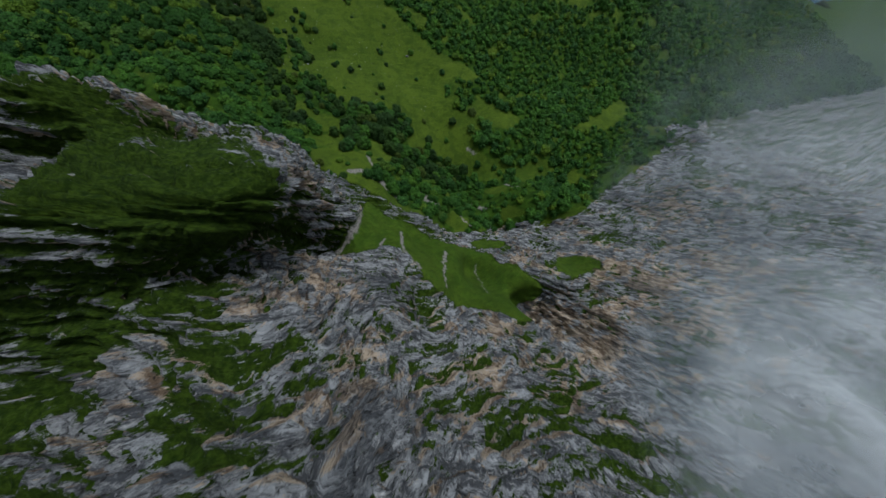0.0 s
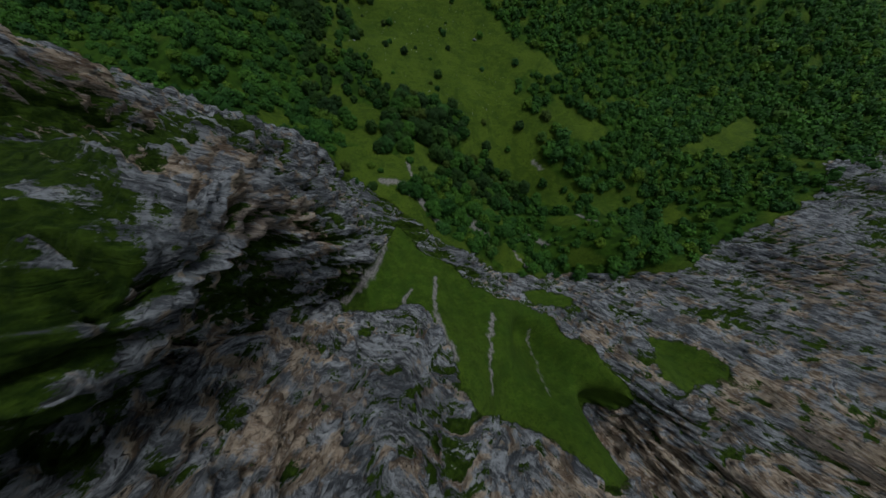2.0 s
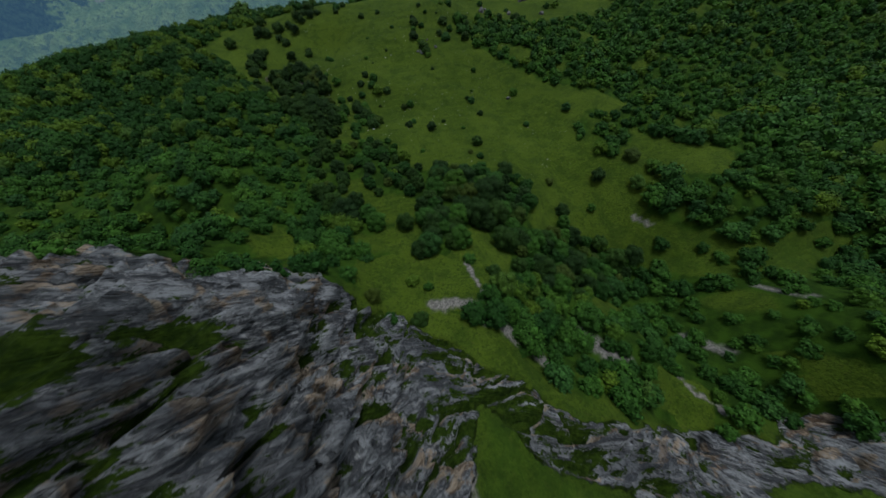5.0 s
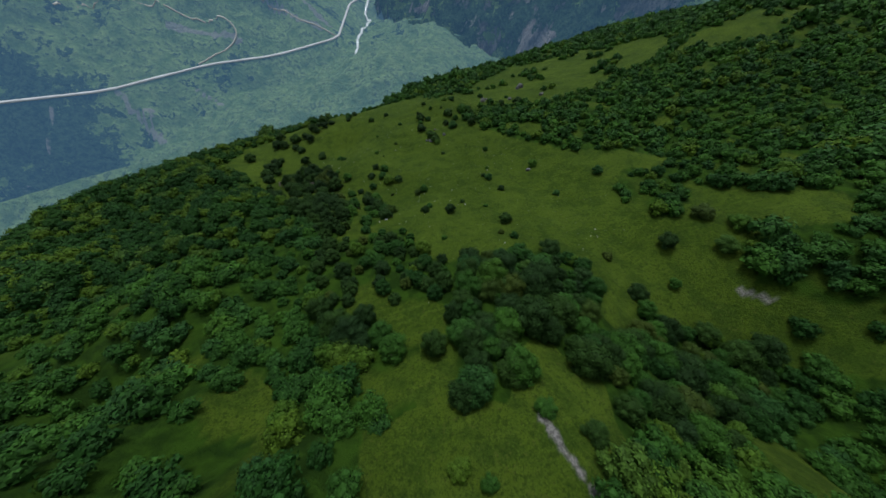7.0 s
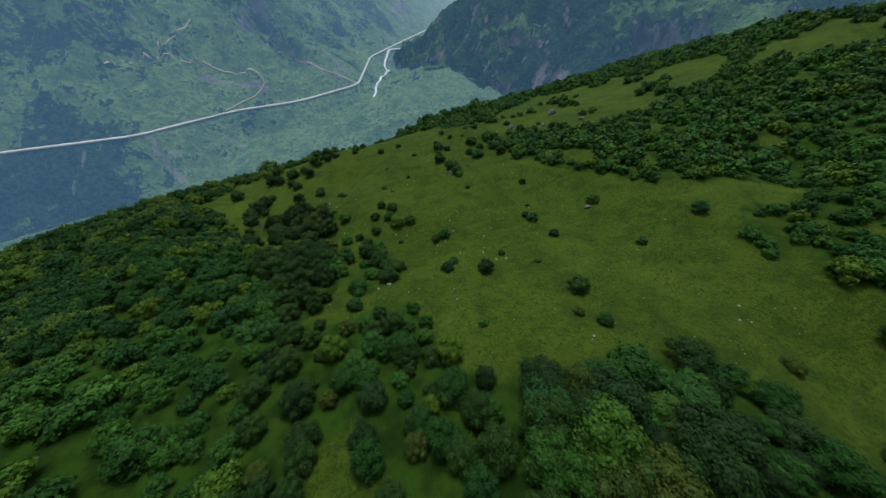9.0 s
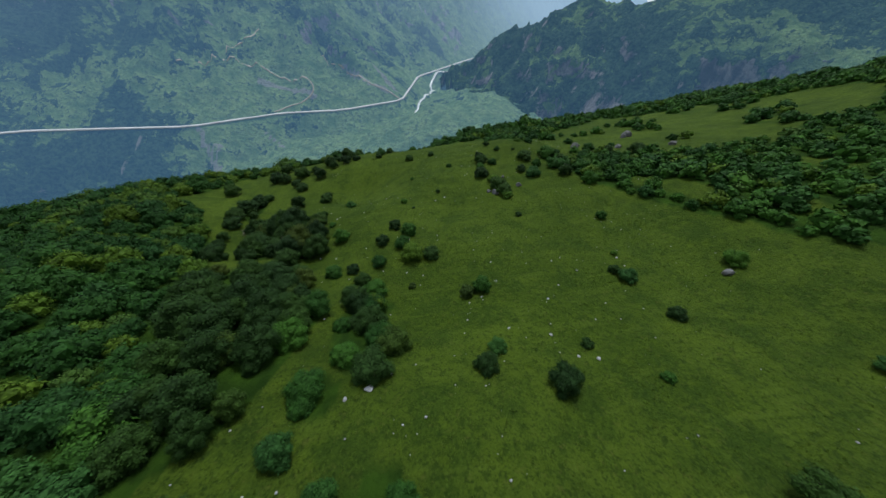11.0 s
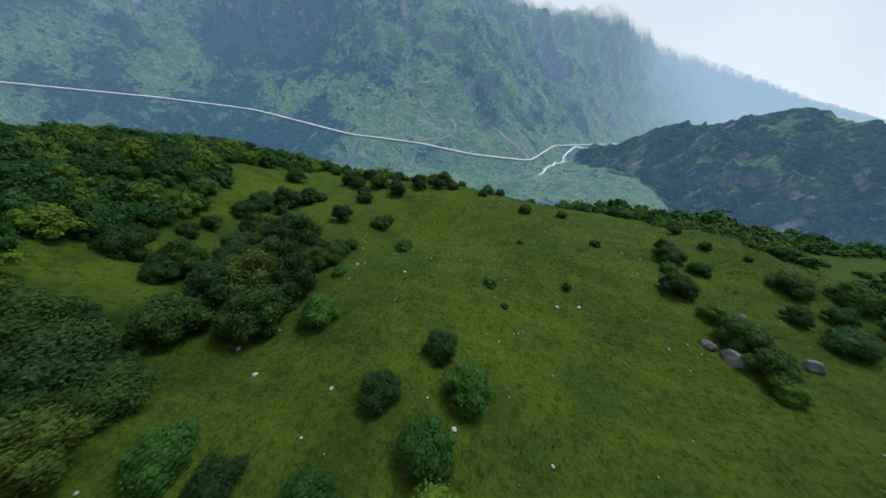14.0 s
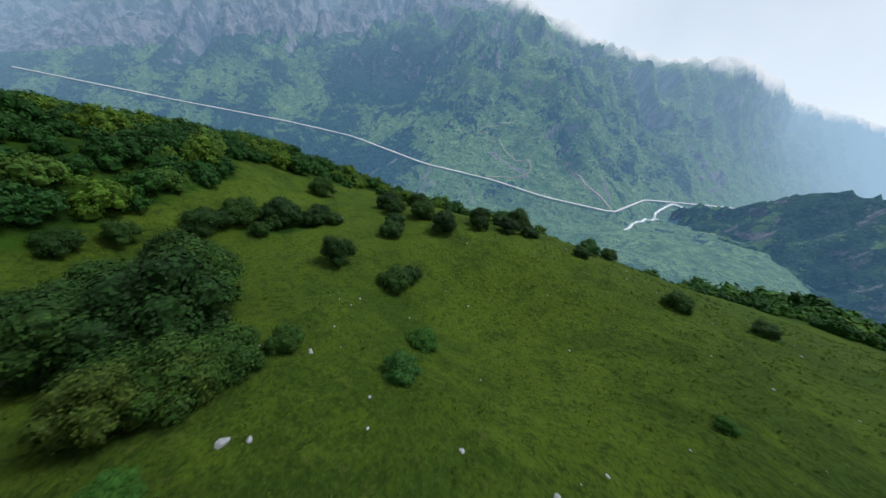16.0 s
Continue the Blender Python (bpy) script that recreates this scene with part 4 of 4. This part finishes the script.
qx, qy = (qx + rs.uniform(-5, 5, qx.shape)).ravel(), (qy + rs.uniform(-5, 5, qy.shape)).ravel()
wx, wy, grown = np.concatenate([wx, ox[outer], qx]), np.concatenate([wy, oy[outer], qy]), np.concatenate([np.ones(wx.size), np.full(outer.sum(), 1.6), np.full(qx.size, 2.6)])
share = forest_share(wx, wy)
stand = rs.uniform(size=wx.shape) < share * 0.98
over = wy > brow(wx) + 14
stand &= ~over | (rs.uniform(size=wx.shape) < np.where(wx > 130, 0.7, 0.35))
wx, wy, grown = wx[stand], wy[stand], grown[stand]
size = grown * (1 + 0.12 * (wx > 130) + 0.32 * step(120, 95, wy) + 0.3 * step(18, 6, wx) * step(140, 170, wy)) * (2.3 + 2.5 * rs.uniform(size=wx.shape) ** 1.5) * (0.85 + 0.5 * fbm(wx / 40, wy / 40, 0 * wx, 2))
line_d, _ = near_line(wx, wy, [(100, 62), (50, 85), (24, 110), (24, 150), (4, 200), (-12, 240)])
order = np.argsort(line_d)
line_d = line_d * np.where((wx < 0) & (wy > 150), 0.6, np.where(wx > 130, 1.25, 1.0))
for i in order[:300]:
    plant((4 + int(i) % 2 if wx[i] > 14 else 5) if size[i] > 2.1 else int(i) % 4 if wx[i] > 14 else 1 + 2 * (int(i) % 2), wx[i], wy[i], size[i], rs.uniform(0.85, 1.1), "trees of the wood")
rest = order[300:]
ranks = [[crown(30 + 6 * n + k, lobes, leaves, leaf, 0.95, (3, 5)) for k in range(6)] for n, (lobes, leaves, leaf) in enumerate(((12, 1300, 0.050), (9, 460, 0.085), (7, 120, 0.16)))]
vs, fs, base = [], [], 0
gz = ground_z(wx, wy)
own_green = []
for i in rest:
    v, f = ranks[0 if line_d[i] < 46 else 1 if line_d[i] < 125 else 2][i % 6]
    a, r = rs.uniform(0, 6.28), size[i]
    c, s = math.cos(a), math.sin(a)
    p = np.stack([v[:, 0] * c - v[:, 1] * s, v[:, 0] * s + v[:, 1] * c, v[:, 2] * rs.uniform(0.85, 1.2)], -1) * r
    vs.append(p + (wx[i], wy[i], gz[i] - 0.2))
    fs.append(f + base)
    own_green.append(np.full(len(v), rs.uniform() * (0.25 if wx[i] < 14 and wy[i] > 150 else 1.0)))
    base += len(v)
woods_me = mesh_of("woodland", np.concatenate(vs), np.concatenate(fs), LEAF, False)
mask(woods_me, "tree", np.concatenate(own_green))
tagged(new("woodland", woods_me), "dense green deciduous woodland covering the slopes", "woodland", kind="stuff")


# ---- stones in the meadow ----
def boulder_mesh(name, seed, material):
    bm = bmesh.new()
    bmesh.ops.create_icosphere(bm, subdivisions=3, radius=1.0)
    rs = np.random.RandomState(seed)
    cuts = [(Vector(rs.normal(size=3)).normalized(), rs.uniform(0.55, 0.85)) for _ in range(9)]
    for v in bm.verts:
        p = v.co.copy()
        for n, d in cuts:
            k = p.dot(n)
            if k > d:
                p -= n * (k - d) * 0.9
        p *= 1 + 0.10 * noise.noise(p * 2.3 + Vector((seed, 0, 0)))
        p.z *= 0.62
        v.co = p
    me = bpy.data.meshes.new(name)
    bm.to_mesh(me)
    bm.free()
    me.materials.append(material)
    return me


stone_meshes = [boulder_mesh("stone", k, STONE) for k in range(5)]
boulder_meshes = [boulder_mesh("boulder", 20 + k, BOULDER) for k in range(5)]
STONES = [(35, 179, 0.4), (39, 177, 0.5), (57, 177, 0.4), (62, 181, 0.35), (48, 165, 0.45), (51, 166, 0.5), (56, 170, 0.4), (38, 174, 0.3), (45, 190, 0.3), (85, 168, 0.6), (70, 166, 0.4), (28, 148, 1.1), (25, 147, 0.6), (65, 147, 0.8),
          (60, 153, 0.6), (62, 148, 0.5), (31, 150, 0.4), (53, 156, 0.5), (109, 160, 0.9), (51, 165, 0.3), (5, 221, 0.6), (12, 215, 0.7), (13, 216, 0.4), (18, 221, 0.25), (33, 229, 0.3), (8, 223, 0.3), (24, 224, 0.4), (10, 193, 0.5), (15, 191, 0.6), (24, 192, 0.4), (53, 220, 0.6), (49, 218, 0.7)]
for i, (x, y, r) in enumerate(STONES):
    r = 0.62 * r
    ob = new("stone", stone_meshes[i % 5])
    ob.matrix_basis = Matrix.Translation((x, y, float(ground_z(x, y)) + 0.12 * r)) @ Euler((0, 0, i * 1.7)).to_matrix().to_4x4() @ Matrix.Diagonal((r, r * 0.8, r, 1))
    tagged(ob, "pale limestone rock lying in the meadow grass", "rock", "stones in the meadow")
BOULDERS = [(82, 217, 1.3), (72, 215, 1.5), (70, 217, 1.1), (79, 226, 0.9), (-25, 251, 1.6), (128, 252, 2.6), (146, 244, 1.8), (132, 255, 1.5), (108, 160, 1.2), (168, 264, 3.0), (164, 262, 2.0), (168, 236, 2.0)]
for i, (x, y, r) in enumerate(BOULDERS):
    ob = new("boulder", boulder_meshes[i % 5])
    ob.matrix_basis = Matrix.Translation((x, y, float(ground_z(x, y)) + 0.15 * r)) @ Euler((0, 0, i * 2.3)).to_matrix().to_4x4() @ Matrix.Diagonal((r, r * 0.8, 1.45 * r, 1))
    tagged(ob, "large grey-brown boulder half sunk in the meadow beside shrubs", "boulder", "boulders of the meadow")

# pale flecks of small stones and flower heads in the grass
rs = np.random.RandomState(5)
vs, fs, base = [], [], 0
bv, bf = ball(3, 5)
bf = np.array([(a, b, c) for a, b, c, d in bf] + [(a, c, d) for a, b, c, d in bf if c != d])
px, py = rs.uniform(0, 125, 2000), rs.uniform(100, 285, 2000)
keep = (forest_share(px, py) < 0.2) & (rs.uniform(size=2000) < 0.25 + 1.6 * np.clip(fbm(px / 17, py / 17, 0 * px, 3), 0, 1))
for x, y, z in zip(px[keep], py[keep], ground_z(px[keep], py[keep])):
    r = 0.10 * math.exp(rs.normal(0, 0.5))
    vs.append(bv * (r, r * 0.8, r * 0.6) + (x, y, z + 0.1))
    fs.append(bf + base)
    base += len(bv)
tagged(new("pebbles", mesh_of("pebbles", np.concatenate(vs), np.concatenate(fs), STONE, False)), "small pale stones strewn over the meadow", "stones", kind="stuff")


# tufts of longer grass
px, py = rs.uniform(-8, 128, 20000), rs.uniform(112, 292, 20000)
keep = (forest_share(px, py) < 0.35) & (rs.uniform(size=20000) < 0.75 + 1.5 * fbm(px / 9, py / 9, 0 * px, 3))
px, py = px[keep], py[keep]
pz, n = ground_z(px, py), len(px)
blades = []
for k in range(5):
    a, tall_b = rs.uniform(0, 6.28, n), rs.uniform(0.18, 0.42, n)
    ox, oy = rs.uniform(-0.25, 0.25, n), rs.uniform(-0.25, 0.25, n)
    w, lean = 0.05, rs.uniform(0.05, 0.2, n)
    root_x, root_y = px + ox, py + oy
    blades.append(np.stack([np.stack([root_x - w * np.sin(a), root_y + w * np.cos(a), pz - 0.1], -1), np.stack([root_x + w * np.sin(a), root_y - w * np.cos(a), pz - 0.1], -1),
                            np.stack([root_x + lean * np.cos(a), root_y + lean * np.sin(a), pz + tall_b], -1)], 1))
blades = np.concatenate(blades).reshape(-1, 3)
tagged(new("grass", mesh_of("grass", blades, np.arange(len(blades)).reshape(-1, 3), TUFT, False)), "tufts of longer meadow grass", "grass", kind="stuff")


# ---- a scrap of cloud that clings to the cliff ----
def mist_material():
    m = Nodes("thin_mist")
    wisps = m.math("ADD", m.math("MULTIPLY", m.noise(0.06, 5, 0.6), 0.7), m.math("MULTIPLY", m.noise(0.25, 6, 0.65), 0.3))
    m.put(m.bsdf.inputs["Alpha"], m.math("MULTIPLY", m.attr("thick"), m.band(wisps, 0.25, 0.62)))
    return m.done((0.50, 0.54, 0.57), 1.0, 0.0)


MIST = mist_material()
vs, fs, thick, base = [], [], [], 0
for x, y, z, r, dense in ((30, -20, 251, 15, 0.55), (36, -30, 250, 18, 0.45), (44, -6, 250, 21, 0.42), (58, 8, 252, 24, 0.30)):
    away = Vector((x, y, z - 260)).normalized()
    side = away.cross(Vector((0, 0, 1))).normalized()
    tall = side.cross(away)
    u, v = (a.ravel() for a in np.meshgrid(np.linspace(-1, 1, 25), np.linspace(-1, 1, 25)))
    far = np.clip(u * u + v * v, 0, 1)
    bulge = r * (0.25 * far + 0.25 * fbm(u * 1.3 + x, v * 1.3, 0 * u + z, 3))
    vs.append(np.array((x, y, z)) + r * (u[:, None] * np.array(side) + v[:, None] * np.array(tall)) + bulge[:, None] * np.array(away))
    fs.append(grid_faces(25, 25) + base)
    thick.append(dense * (1 - far) ** 1.2)
    base += len(u)
mist_me = mesh_of("mist", np.concatenate(vs), np.concatenate(fs), MIST)
mask(mist_me, "thick", np.concatenate(thick))
tagged(new("mist", mist_me), "thin grey mist drifting off the cliff", "mist", kind="stuff")


# ---- village on the valley floor ----
def house(x, y, w, d, h, turn):
    z = float(far_height(np.array([x]), np.array([y]))[0][0])
    root = tagged(new("house"), "small white valley house with a grey tin roof", "house", "houses of the village")
    root.matrix_basis = pose(x, y, z, 0, 0, turn)
    b = np.array([(sx * w / 2, sy * d / 2, sz) for sz in (-6, h) for sx, sy in ((-1, -1), (1, -1), (1, 1), (-1, 1))])
    part("wall", mesh_of("wall", b, [(0, 1, 5, 4), (1, 2, 6, 5), (2, 3, 7, 6), (3, 0, 4, 7)], WALLS, False), root)
    o = 0.6
    r = np.array([(-w / 2 - o, -d / 2 - o, h - 0.2), (w / 2 + o, -d / 2 - o, h - 0.2), (w / 2 + o, d / 2 + o, h - 0.2), (-w / 2 - o, d / 2 + o, h - 0.2), (-w / 2 - o, 0, h + d * 0.4), (w / 2 + o, 0, h + d * 0.4)])
    part("roof", mesh_of("roof", r, [(0, 1, 5), (0, 5, 4), (2, 3, 4), (2, 4, 5), (1, 2, 5), (3, 0, 4), (3, 2, 1), (3, 1, 0)], ROOFS, False), root)


for k in range(26):
    u = rs.uniform(0, 1)
    house(560 + 190 * u + rs.uniform(-30, 30), 1650 + 200 * u + rs.uniform(-45, 25) - 30, rs.uniform(9, 20), rs.uniform(8, 13), rs.uniform(4, 8), rs.uniform(0, 180))
